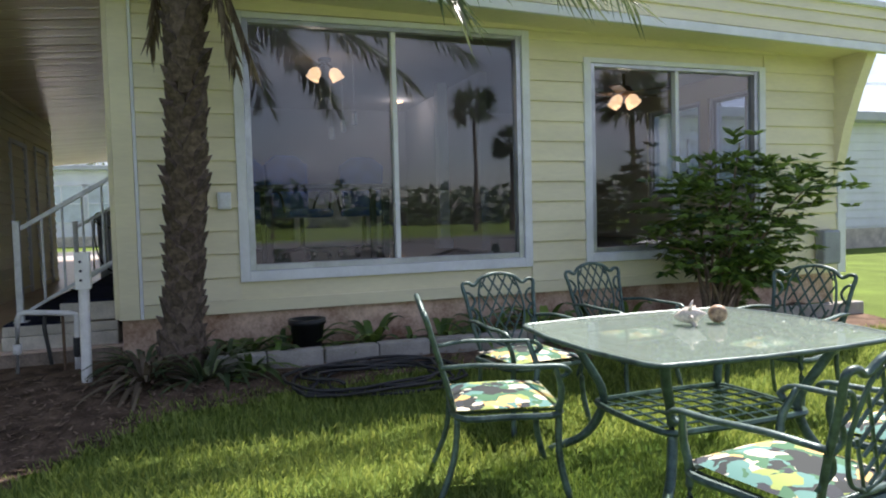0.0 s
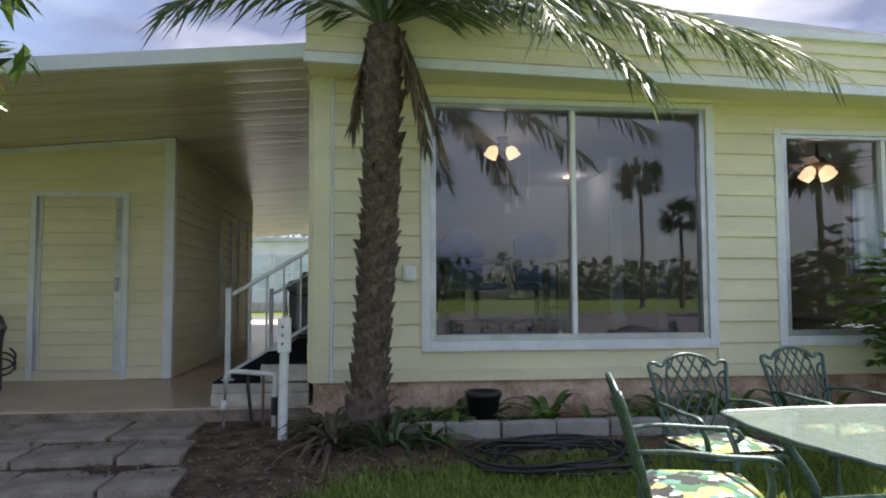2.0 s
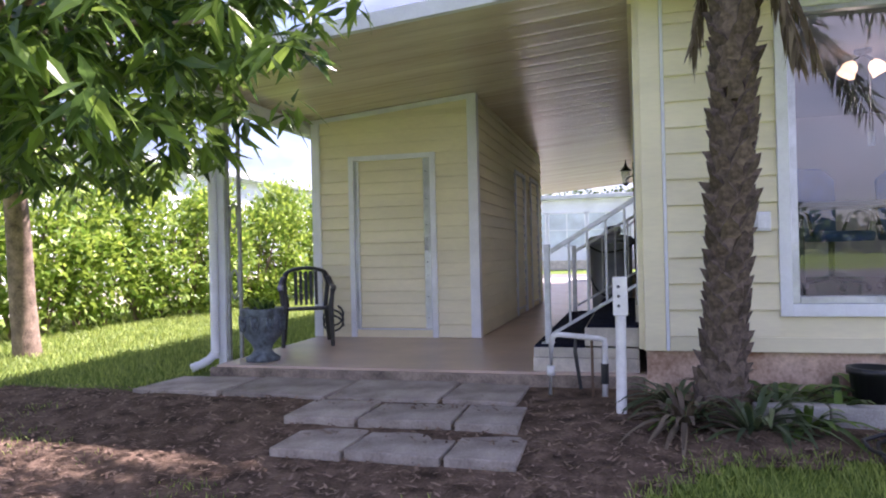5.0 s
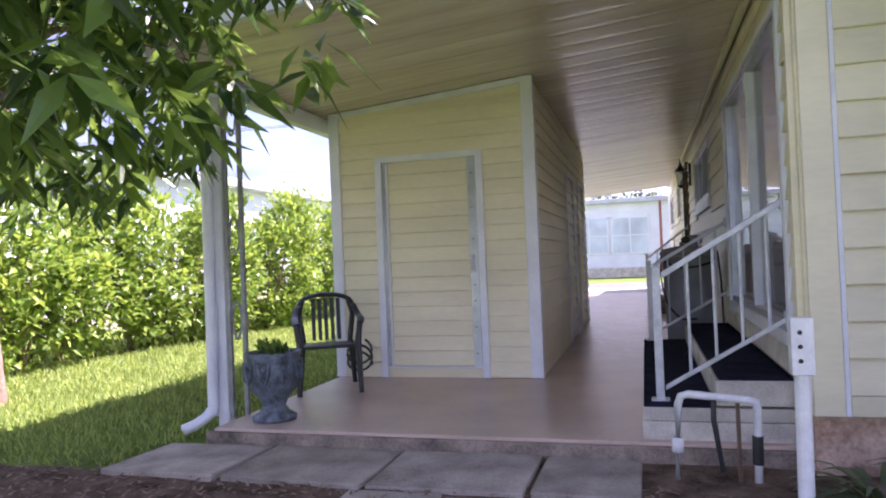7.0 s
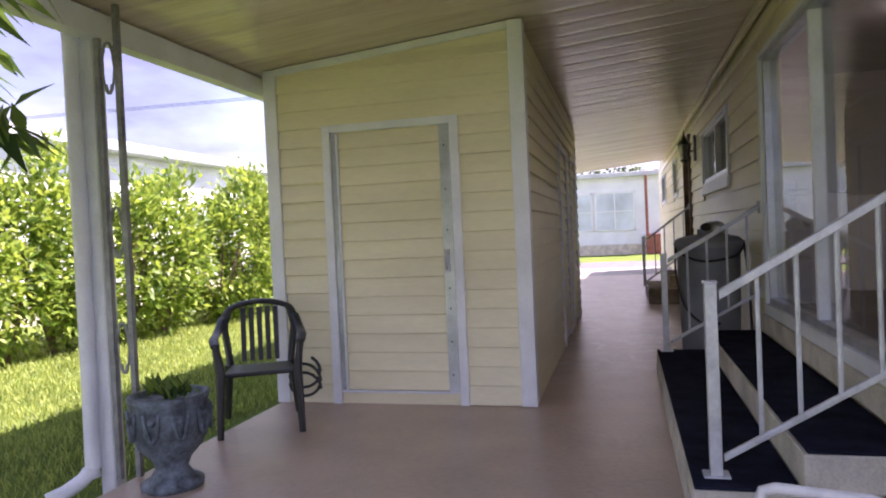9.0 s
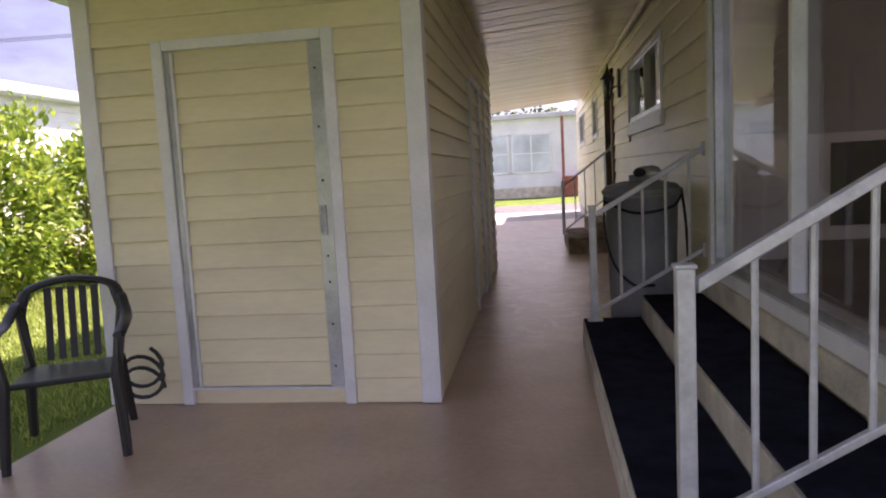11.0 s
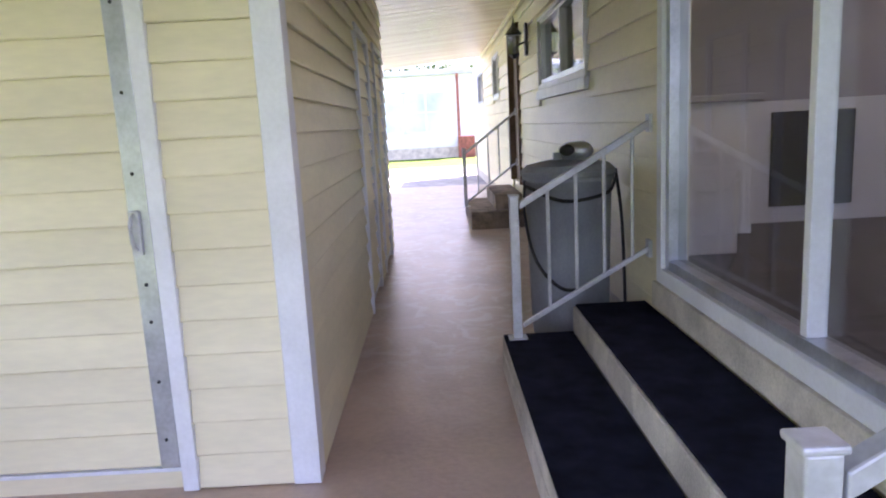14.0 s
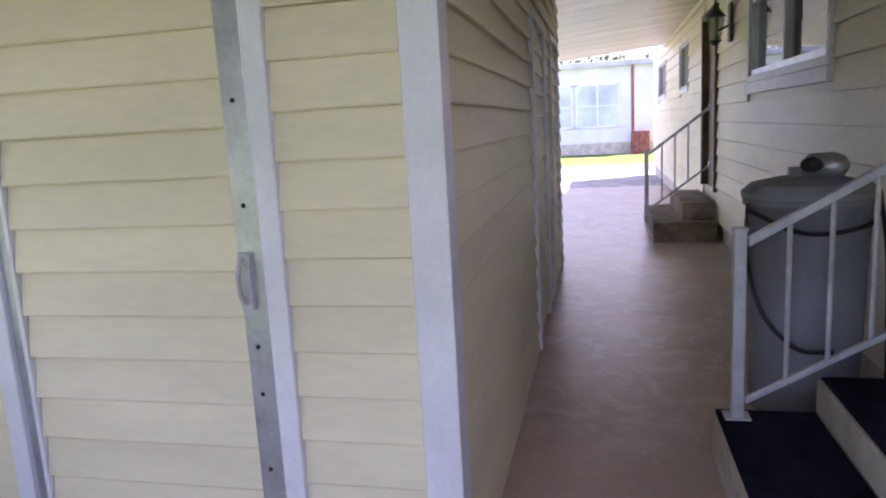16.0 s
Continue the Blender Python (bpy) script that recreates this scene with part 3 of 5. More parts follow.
ft.add([(x, y, ceil_z(x) + z) for x in (SX0 + 0.07, SX1 - 0.075) for y in (SY0 - 0.028, SY0 - 0.002) for z in (-0.06, -0.008)],
       [(0, 1, 3, 2), (4, 6, 7, 5), (0, 4, 5, 1), (2, 3, 7, 6), (0, 2, 6, 4), (1, 5, 7, 3)])
tagged(ft.done("trim_shed_top", WHITE, bevel=0.003), "cream moulding under the sloping carport ceiling", "trim", kind="structure")


def shed_door(name, along, a0, a1, face, out, z1, handle):
    """A sided door in a trim frame with a metal edge strip."""
    d = empty(name, "yellow lap-sided shed door, shut, in a white frame", "door", kind="structure")

    def bar(p, q, d0, d1, z0, zt, nm, mat, bev=0.004):
        lo, hi = sorted((face + out * d0, face + out * d1))
        s = Shape().box(p, q, lo, hi, z0, zt) if along == "x" else Shape().box(lo, hi, p, q, z0, zt)
        return s.done(nm, mat, d, bevel=bev)
    w = 0.062
    bar(a0, a0 + w, 0.0, 0.036, ZS + 0.003, z1, "jamb", WHITE)
    bar(a1 - w, a1, 0.0, 0.036, ZS + 0.003, z1, "jamb", WHITE)
    bar(a0 + w, a1 - w, 0.0, 0.036, z1 - 0.055, z1, "head", WHITE)
    bar(a0 + w + 0.002, a0 + w + 0.03, 0.0, 0.018, ZS + 0.10, z1 - 0.06, "edge_strip", ALU, 0.002)
    bar(a0 + w + 0.036, a0 + w + 0.052, 0.0, 0.026, ZS + 0.10, z1 - 0.065, "edge_strip", WHITE, 0.002)
    bar(a1 - w - 0.075, a1 - w - 0.002, 0.0, 0.030, ZS + 0.10, z1 - 0.06, "lock_stile", ALU, 0.002)
    bar(a0 + w, a1 - w, 0.0, 0.032, ZS + 0.085, ZS + 0.10, "bottom_bar", WHITE, 0.002)
    siding(d, along, a0 + w + 0.055, a1 - w - 0.077, face, out, ZS + 0.105, z1 - 0.075, 0.132, [])
    if handle:
        c = a1 - w - 0.05
        h = Shape()
        y = face + out * 0.045
        h.box(c - 0.018, c + 0.018, y - 0.006, y + 0.016, 1.03, 1.19)
        h.tube(curve([(c, y, 1.05), (c, y - 0.035, 1.08), (c, y - 0.035, 1.15), (c, y, 1.18)], 4), 0.008, 6)
        h.done("handle", RAIL, d, bevel=0.004)
        for z in (0.32, 0.55, 0.78, 0.92, 1.32, 1.6, 1.9):
            Shape().ball((c + 0.008, face + out * 0.031, z), 0.007, 4).done("screw", DARK, d)


shed_door("door_1", "x", SDOOR[0], SDOOR[1], SY0, -1, SDOOR[3], True)
shed_door("door_2", "y", SD1[0], SD1[1], SX1, 1, SD1[3], False)
shed_door("door_3", "y", SD2[0], SD2[1], SX1, 1, SD2[3], False)


# ---- windows ----
def window(name, along, a0, a1, face, out, z0, z1, mull, label, deep=0.1, border=0.075, frame=0.05, mat=WHITE, sill=False, glass=None):
    """A framed window: casing, inner frames, mullions and panes."""
    w = empty(name, label, "window", kind="structure")

    def bar(p, q, d0, d1, za, zb, nm, m, bev=0.004):
        lo, hi = sorted((face + out * d0, face + out * d1))
        s = Shape().box(p, q, lo, hi, za, zb) if along == "x" else Shape().box(lo, hi, p, q, za, zb)
        return s.done(nm, m, w, bevel=bev)
    b = border
    for p, q, za, zb in ((a0, a0 + b, z0, z1), (a1 - b, a1, z0, z1), (a0 + b, a1 - b, z0, z0 + b * 1.1), (a0 + b, a1 - b, z1 - b * 0.6, z1)):
        bar(p, q, -deep, 0.034, za, zb, "casing", mat)
    ia, ib, iz0, iz1 = a0 + b, a1 - b, z0 + b * 1.1, z1 - b * 0.6
    f = frame
    for p, q, za, zb in ((ia, ia + f, iz0, iz1), (ib - f, ib, iz0, iz1), (ia + f, ib - f, iz0, iz0 + f), (ia + f, ib - f, iz1 - f * 0.7, iz1)):
        bar(p + 0.001, q - 0.001, -deep * 0.75, 0.012, za + 0.001, zb - 0.001, "frame", ALU if mat is WHITE else mat, 0.003)
    for m in mull:
        bar(m - 0.020, m + 0.020, -deep * 0.6, 0.006, iz0 + f, iz1 - f * 0.7, "mullion", WHITE, 0.003)
    cuts = [ia + f] + list(mull) + [ib - f]
    for k, (p, q) in enumerate(zip(cuts, cuts[1:])):
        dd = -deep * (0.35 if k % 2 else 0.5)
        g = bar(p, q, dd, dd - 0.006, iz0 + f, iz1 - f * 0.7, "pane", glass or PANE, 0)
        g.visible_shadow = False
    if sill:
        bar(a0 - 0.03, a1 + 0.03, 0.0, 0.05, z0 - 0.09, z0 - 0.004, "sill", WHITE)
    return w


window("window_1", "x", W1[0], W1[1], YF, -1, W1[2], W1[3], [2.07], "large white-framed sliding window reflecting sky and palms")
window("window_2", "x", W2[0], W2[1], YF, -1, W2[2], W2[3], [4.90], "white-framed sliding window of the sun room")
window("door_4", "y", SLD[0], SLD[1], XW, -1, SLD[2], SLD[3], [6.93], "white-framed glass sliding door above carpeted steps", border=0.07, glass=CLEAR)
window("window_3", "y", KW[0], KW[1], XW, -1, KW[2], KW[3], [11.0], "double window in a brown shadowed frame with white sill", border=0.05, sill=True)
window("window_4", "y", W3[0], W3[1], XW, -1, W3[2], W3[3], [16.95], "small house window along the carport", border=0.05)
window("window_5", "y", W4[0], W4[1], XW, -1, W4[2], W4[3], [20.9], "small house window along the carport", border=0.05)
for i, h in enumerate(SIDEWIN):
    window("window_%d" % (6 + i), "y", h[0], h[1], XE, 1, h[2], h[3], [(h[0] + h[1]) / 2], "white-framed side window of the sun room", border=0.05)
sc = Shape()
for a, b in ((9.96, 10.97), (11.03, 12.02)):
    sc.box(XW + 0.07, XW + 0.075, a, b, 1.80, 2.06)
tagged(sc.done("window_screen", SCREEN), "dark insect screen on the lower window half", "screen", kind="structure")
hd = empty("door_5", "brown house door in a dark frame", "door", kind="structure")
Shape().box(XW + 0.03, XW + 0.08, HD[0] + 0.06, HD[1] - 0.06, HD[2], HD[3] - 0.06).done("leaf", BROWN, hd, bevel=0.005)
Shape().box(XW - 0.05, XW + 0.1, HD[0], HD[0] + 0.06, HD[2], HD[3]).box(XW - 0.05, XW + 0.1, HD[1] - 0.06, HD[1], HD[2], HD[3]).box(XW - 0.05, XW + 0.1, HD[0], HD[1], HD[3] - 0.06, HD[3] + 0.01).done("frame", BROWN, hd, bevel=0.004)

# ---- steps by the glass door ----
ST0, ST1 = 5.46, 8.50


def block_course(parent, x0, x1, y0, y1, z0, z1, size):
    k = max(1, round((y1 - y0) / size))
    for i in range(k):
        a, b = y0 + (y1 - y0) * i / k, y0 + (y1 - y0) * (i + 1) / k
        Shape().box(x0, x1, a + 0.002, b - 0.002, z0, z1).done("block", BLOCK, parent, bevel=0.006)


st = empty("steps", "two pale block steps covered with navy outdoor carpet", "steps", kind="structure")
block_course(st, -0.91, XW - 0.03, ST0, ST1, ZS - 0.12, 0.205, 0.40)
block_course(st, -0.905, XW - 0.03, ST0 + 0.005, ST1, 0.208, 0.282, 0.40)
block_course(st, -0.52, XW - 0.03, ST0, ST1, 0.295, 0.432, 0.40)
Shape().box(-0.90, -0.522, ST0 + 0.01, ST1 - 0.005, 0.282, 0.296).done("tread", CARPET, st, bevel=0.004)
Shape().box(-0.505, XW - 0.03, ST0 + 0.01, ST1 - 0.005, 0.432, 0.446).done("tread", CARPET, st, bevel=0.004)
trim("trim_door_sill", [(XW - 0.05, XW, SLD[0] - 0.02, SLD[1] + 0.02, 0.47, 0.598)], BLOCK, label="pale sill under the glass door")


def handrail(y, xp=-0.83, base=0.296, low=1.05, high=1.39):
    r = empty("handrail", "white painted metal handrail with thin balusters", "handrail", "handrails")
    Shape().box(xp - 0.023, xp + 0.023, y - 0.023, y + 0.023, base, low).box(xp - 0.028, xp + 0.028, y - 0.028, y + 0.028, low, low + 0.012).box(xp - 0.05, xp + 0.05, y - 0.045, y + 0.045, base, base + 0.008).done("post", RAIL, r, bevel=0.004)
    x2 = XW - 0.03
    t0, t1 = (xp + 0.03, y, low - 0.045), (x2, y, high)
    b0, b1 = (xp + 0.03, y, base + 0.07), (x2, y, high - (low - base) + 0.11)
    s = Shape()
    for p, q in ((t0, t1), (b0, b1)):
        w, h = (0.018, 0.019) if p is t0 else (0.012, 0.014)
        s.add([(a[0], a[1] + dy, a[2] + dz) for a in (p, q) for dy in (-w, w) for dz in (-h, h)], [(0, 1, 3, 2), (4, 6, 7, 5), (0, 4, 5, 1), (2, 3, 7, 6), (0, 2, 6, 4), (1, 5, 7, 3)])
    s.done("rail", RAIL, r, bevel=0.004)
    for k in range(1, 5):
        t = k / 4.6
        x = t0[0] + (x2 - t0[0]) * t
        Shape().tube([(x, y, b0[2] + (b1[2] - b0[2]) * t), (x, y, t0[2] + (t1[2] - t0[2]) * t)], 0.010, 6).done("baluster", RAIL, r)
    for z in (high, b1[2]):
        Shape().box(x2 - 0.01, x2 + 0.008, y - 0.03, y + 0.03, z - 0.045, z + 0.045).done("bracket", RAIL, r)
    return r


rail_near = handrail(5.60, -0.805)
rail_far = handrail(8.42, base=0.296, low=1.05, high=1.39)
# second steps by the house door
st2 = empty("steps_far", "brown brick steps at the house door", "steps", kind="structure")
Shape().box(-0.80, XW - 0.03, 13.55, 15.2, ZS, 0.33).done("step", EDGE, st2, bevel=0.01)
Shape().box(-0.48, XW - 0.03, 13.7, 15.1, 0.33, 0.52).done("step", EDGE, st2, bevel=0.01)
handrail(14.2, base=0.33, low=1.1, high=1.55)

# ---- distance: neighbour houses, pole, trees ----
def house(name, x0, x1, y0, y1, z1, wins, along, face, out, label, roofh=0.22, over=0.4):
    h = empty(name, label, "house")
    Shape().box(x0, x1, y0, y1, 0.0, z1).done("wall", FARWHITE, h)
    Shape().box(x0 - over, x1 + over, y0 - over, y1 + over, z1, z1 + roofh).done("roof", FARROOF, h, bevel=0.03)
    Shape().box(x0 - 0.02, x1 + 0.02, y0 - 0.02, y1 + 0.02, -0.3, 0.45).done("skirting", BLOCK, h)
    b = Shape()
    z = 0.5
    while z < z1 - 0.1:
        if along == "x":
            b.add([(x0, face, z + 0.19), (x1, face, z + 0.19), (x1, face + out * 0.025, z), (x0, face + out * 0.025, z), (x1, face, z), (x0, face, z)], [(0, 1, 2, 3), (3, 2, 4, 5)])
        else:
            b.add([(face, y0, z + 0.19), (face, y1, z + 0.19), (face + out * 0.025, y1, z), (face + out * 0.025, y0, z), (face, y1, z), (face, y0, z)], [(0, 1, 2, 3), (3, 2, 4, 5)])
        z += 0.2
    b.done("siding", FARWHITE, h)
    for a0, a1, za, zb in wins:
        lo, hi = sorted((face + out * 0.03, face + out * 0.07))
        m = (a0 + a1) / 2
        s, g = Shape(), Shape()
        for p, q, u, v in ((a0, a0 + 0.07, za, zb), (a1 - 0.07, a1, za, zb), (a0, a1, za, za + 0.07), (a0, a1, zb - 0.07, zb), (m - 0.03, m + 0.03, za, zb), (a0, a1, (za + zb) / 2 - 0.02, (za + zb) / 2 + 0.02)):
            s.box(p, q, lo, hi, u, v) if along == "x" else s.box(lo, hi, p, q, u, v)
        glo, ghi = sorted((face + out * 0.03, face + out * 0.04))
        g.box(a0, a1, glo, ghi, za, zb) if along == "x" else g.box(glo, ghi, a0, a1, za, zb)
        s.done("window_frame", WHITE, h)
        g.done("window_pane", FARGLASS, h)
    return h


FARGLASS = paint("far_glass", (0.58, 0.66, 0.74), 0.12, vary=0.15, scale=1, bump=0.0)
nb = house("neighbour_house", -14.0, 0.9, 36.0, 46.0, 3.55, [(-9.9, -8.0, 1.1, 2.9), (-6.4, -4.5, 1.1, 2.9), (-4.4, -2.5, 1.1, 2.9), (-2.4, -0.6, 1.1, 2.9)], "x", 36.0, -1, "white sided one-storey house across the street")
Shape().box(-0.15, 0.55, 35.3, 35.95, -0.1, 0.9).done("planter", REDB, nb, bevel=0.02)
for x in (-0.1, 0.85):
    Shape().box(x - 0.06, x + 0.06, 35.35, 35.47, -0.1, 3.55).done("porch_post", REDB, nb)
house("neighbour_house", -15.5, -11.5, 4.0, 30.0, 3.3, [(8.0, 10.0, 1.2, 2.4), (13.0, 15.0, 1.2, 2.4), (18.0, 20.0, 1.2, 2.4)], "y", -11.5, 1, "pale sided house behind the hedge")
house("neighbour_house", 9.9, 19.0, 12.0, 26.0, 2.95, [(10.4, 12.2, 1.1, 2.5), (13.0, 14.8, 1.1, 2.5)], "x", 12.0, -1, "pale sided house beside the lawn")
pole = empty("utility_pole", "grey wooden utility pole with a transformer", "pole")
Shape().tube([(-14.6, 36, 0), (-14.6, 36, 11)], [0.16, 0.11], 10).done("pole", CONC, pole)
Shape().box(-15.7, -13.5, 35.95, 36.05, 9.6, 9.75).done("crossarm", WOOD, pole)
Shape().tube([(-14.25, 35.9, 8.2), (-14.25, 35.9, 9.1)], 0.24, 10).done("transformer", FARROOF, pole)
Shape().tube([(-14.6, 36, 7.6), (-15.3, 36, 7.7)], 0.04, 6).ball((-15.5, 36, 7.68), 0.16, 6, 0.5).done("street_light", FARROOF, pole)
cab = empty("power_line", "thin dark overhead power lines", "cable")
for dx in (-0.9, 0, 0.9):
    Shape().tube([(-60 + 118 * t, 36 + dx * 0.1, 9.8 - 1.6 * 4 * t * (1 - t) * 0.6 + dx * 0.1) for t in np.linspace(0, 1, 16)], 0.012, 4).done("wire", DARK, cab)


def fan_palm(name, x, y, h, r=1.3, label="tall fan palm with a round crown in the distance"):
    p = empty(name, label, "palm tree", "distant palms")
    z0 = ground_z(x, y)
    Shape().tube([(x, y, z0 - 0.1), (x + 0.1, y, z0 + h * 0.5), (x, y, z0 + h)], [0.2, 0.14, 0.13], 8).done("trunk", BARK, p)
    cs, ws = [], []
    g = np.random.default_rng(int(abs(x * 7 + y)))
    for k in range(34):
        a, e = g.uniform(0, 6.28), g.uniform(-0.7, 1.2)
        d = np.array([math.cos(a) * math.cos(e), math.sin(a) * math.cos(e), math.sin(e)])
        c = np.array([x, y, z0 + h]) + d * r * 0.5
        for q in range(26):
            w = d + g.normal(size=3) * 0.45
            w[2] -= 0.25
            cs.append(c)
            ws.append(w)
    leaves("fronds", cs, r * 0.62, FARLEAF, p, g, 9.0, ways=ws)


fan_palm("palm_tree", 18.9, -34.4, 8.6, 1.7)
fan_palm("palm_tree", 21.7, -34.4, 6.2, 1.4)
fan_palm("palm_tree", 4.9, -34.4, 2.7, 1.2)
fan_palm("palm_tree", 20.5, -18, 6.5, 1.9)
# far woods behind the lawn and beyond the street
cs = []
for k in range(420):
    a = rng.uniform(0, 2 * math.pi)
    R = rng.uniform(75, 100)
    x, y, h = R * math.cos(a), R * math.sin(a), rng.uniform(1.5, 5.5)
    for q in range(70):
        cs.append((x + rng.normal() * 3.6, y + rng.normal() * 3.6, max(0, h * rng.uniform(0, 1.0))))
tagged(leaves("far_woods", cs, 1.3, FARLEAF, None, rng, 1.5), "dark green line of distant trees", "trees", kind="stuff")
cs = [(x, 50 + rng.normal() * 1.2, rng.uniform(1.5, 5.0 + 0.9 * noise.noise((x * 0.5, 0, 2)))) for x in rng.uniform(-14, 8, 7000)]
tagged(leaves("trees_beyond_street", cs, 0.38, FARLEAF, None, rng, 1.8), "green tree tops behind the house across the street", "trees", kind="stuff")

# ---- hedge ----
hedge_rng = np.random.default_rng(11)
hc, hw = [], []
stems = Shape()
for k in range(21):
    y = 6.2 + k * 0.62
    x = -8.35 + 0.075 * (y - 6.2) + hedge_rng.normal() * 0.12
    top = 2.2 + hedge_rng.uniform(-0.28, 0.25)
    for q in range(4):
        a = hedge_rng.uniform(0, 6.28)
        stems.tube([(x, y, -0.05), (x + 0.2 * math.cos(a), y + 0.2 * math.sin(a), 0.7), (x + 0.45 * math.cos(a), y + 0.4 * math.sin(a), 1.5)], [0.025, 0.018, 0.008], 5)
    for q in range(75):
        u = hedge_rng.normal(size=3)
        u /= np.linalg.norm(u)
        c = np.array([x, y, top * 0.55]) + u * np.array([0.62, 0.5, top * 0.5]) * hedge_rng.uniform(0.75, 1.08)
        for w in range(30):
            hc.append(c + hedge_rng.normal(size=3) * 0.11)
            hw.append(u * 0.7 + hedge_rng.normal(size=3) * 0.7 + np.array([0, 0, 0.25]))
hedge = empty("hedge", "sunlit yellow-green leafy hedge", "hedge", kind="stuff")
tagged(hedge, kind="stuff")
stems.done("stems", WOOD, hedge)
leaves("foliage", hc, 0.135, HEDGE, hedge, hedge_rng, 2.2, ways=hw)

# ---- palm by the house ----
palm = empty("date_palm", "rough-barked date palm with arching fronds by the window", "palm tree")
TB, TT = Vector((0.33, 4.72, -0.08)), Vector((0.46, 4.60, 2.95))


def trunk_at(t):
    return TB.lerp(TT, t) + Vector((0.03 * math.sin(t * 3.0), 0, 0))


Shape().tube([trunk_at(t) for t in np.linspace(0, 1, 14)], [0.19, 0.145, 0.125, 0.115, 0.112, 0.11, 0.11, 0.112, 0.115, 0.118, 0.12, 0.125, 0.13, 0.12], 14).done("trunk", BARK, palm, smooth=True)
boot = bpy.data.meshes.new("boot")
boot.from_pydata([(-0.055, 0, -0.06), (0.055, 0, -0.06), (0.04, 0.03, 0.03), (-0.04, 0.03, 0.03), (0, 0.05, 0.085), (-0.03, -0.03, 0.05), (0.03, -0.03, 0.05)],
                 [], [(0, 1, 2, 3), (3, 2, 4), (0, 3, 4, 5), (1, 6, 4, 2), (5, 4, 6), (0, 5, 6, 1)])
boot.materials.append(BARK)
prng = np.random.default_rng(5)
for k in range(190):
    t = 0.04 + 0.95 * k / 190
    a = k * 2.39996
    c = trunk_at(t)
    r = 0.102 + 0.05 * max(0, 0.12 - t) * 8
    b = new("boot", boot)
    b.parent = palm
    s = prng.uniform(0.8, 1.25)
    b.matrix_world = Matrix.Translation(c + Vector((r * math.cos(a), r * math.sin(a), 0))) @ pose(0, 0, 0, prng.uniform(-16, 4), prng.uniform(-12, 12), math.degrees(a) - 90) @ Matrix.Diagonal((s, s, s, 1))


def frond(base, az, el, length, sag, g, spread=0.42, n=64, dead=False):
    """Rachis and two rows of narrow leaflets."""
    pts, d = [], Vector((math.cos(az) * math.cos(el), math.sin(az) * math.cos(el), math.sin(el)))
    p = Vector(base)
    for k in range(15):
        pts.append(p.copy())
        p = p + d * (length / 14)
        d = (d + Vector((0, 0, -sag / 14))).normalized()
    rach.tube(pts, [0.016 * (1 - 0.8 * k / 14) + 0.002 for k in range(15)], 5)
    cs, ws = [], []
    for k in range(n):
        u = 0.12 + 0.88 * k / n
        i = min(13, int(u * 14))
        c = pts[i].lerp(pts[i + 1], u * 14 - i) if i < 14 else pts[14]
        fwd = (pts[min(14, i + 1)] - pts[i]).normalized()
        sd = fwd.cross(Vector((0, 0, 1))).normalized()
        for sg in (-1, 1):
            cs.append(tuple(c))
            w = fwd * 0.75 + sd * sg * (0.9 - 0.4 * u) + Vector((0, 0, -0.35 if not dead else -1.2)) + Vector(g.normal(size=3) * 0.13)
            ws.append(tuple(w))
    return cs, ws


rach = Shape()
fc, fw = [], []
top = trunk_at(1.0)
for k in range(40):
    az = k * 2.39996 + prng.normal() * 0.15
    el = 1.3 - 0.75 * (k / 39) ** 0.8 + (0.25 if math.cos(az) < 0.2 else 0.0)
    cs, ws = frond(top + Vector((0.05 * math.cos(az), 0.05 * math.sin(az), 0.1 * prng.random())), az, el, prng.uniform(2.1, 2.9), prng.uniform(0.7, 1.3), prng)
    fc += cs
    fw += ws
for az, el, ln, sg in ((-0.15, 0.28, 2.9, 0.85), (-0.45, 0.22, 2.7, 0.9), (-0.8, 0.3, 2.3, 1.3), (3.3, 0.42, 1.5, 0.9), (-0.06, 0.30, 3.5, 0.85), (-1.15, 0.35, 2.2, 1.5), (-0.7, 0.15, 2.2, 1.2), (-1.6, 0.6, 2.2, 1.6)):
    cs, ws = frond(top + Vector((0, 0, 0.02)), az, el, ln, sg, prng, n=80)
    fc += cs
    fw += ws
rach.done("stalks", FROND, palm)
leaves("fronds", fc, 0.36, FROND, palm, prng, 16.0, ways=fw)
rach = Shape()
dc, dw = [], []
for az, el, ln in ((-0.2, -1.15, 0.8), (0.1, -1.3, 0.7), (-0.6, -1.25, 0.85), (2.6, -1.3, 0.6)):
    cs, ws = frond(top + Vector((0.14 * math.cos(az), 0.14 * math.sin(az), -0.1)), az, el, ln, 0.4, prng, n=24, dead=True)
    dc += cs
    dw += ws
rach.done("dead_stalks", BARK, palm)
leaves("dead_fronds", dc, 0.22, DEADF, palm, prng, 8.0, ways=dw)

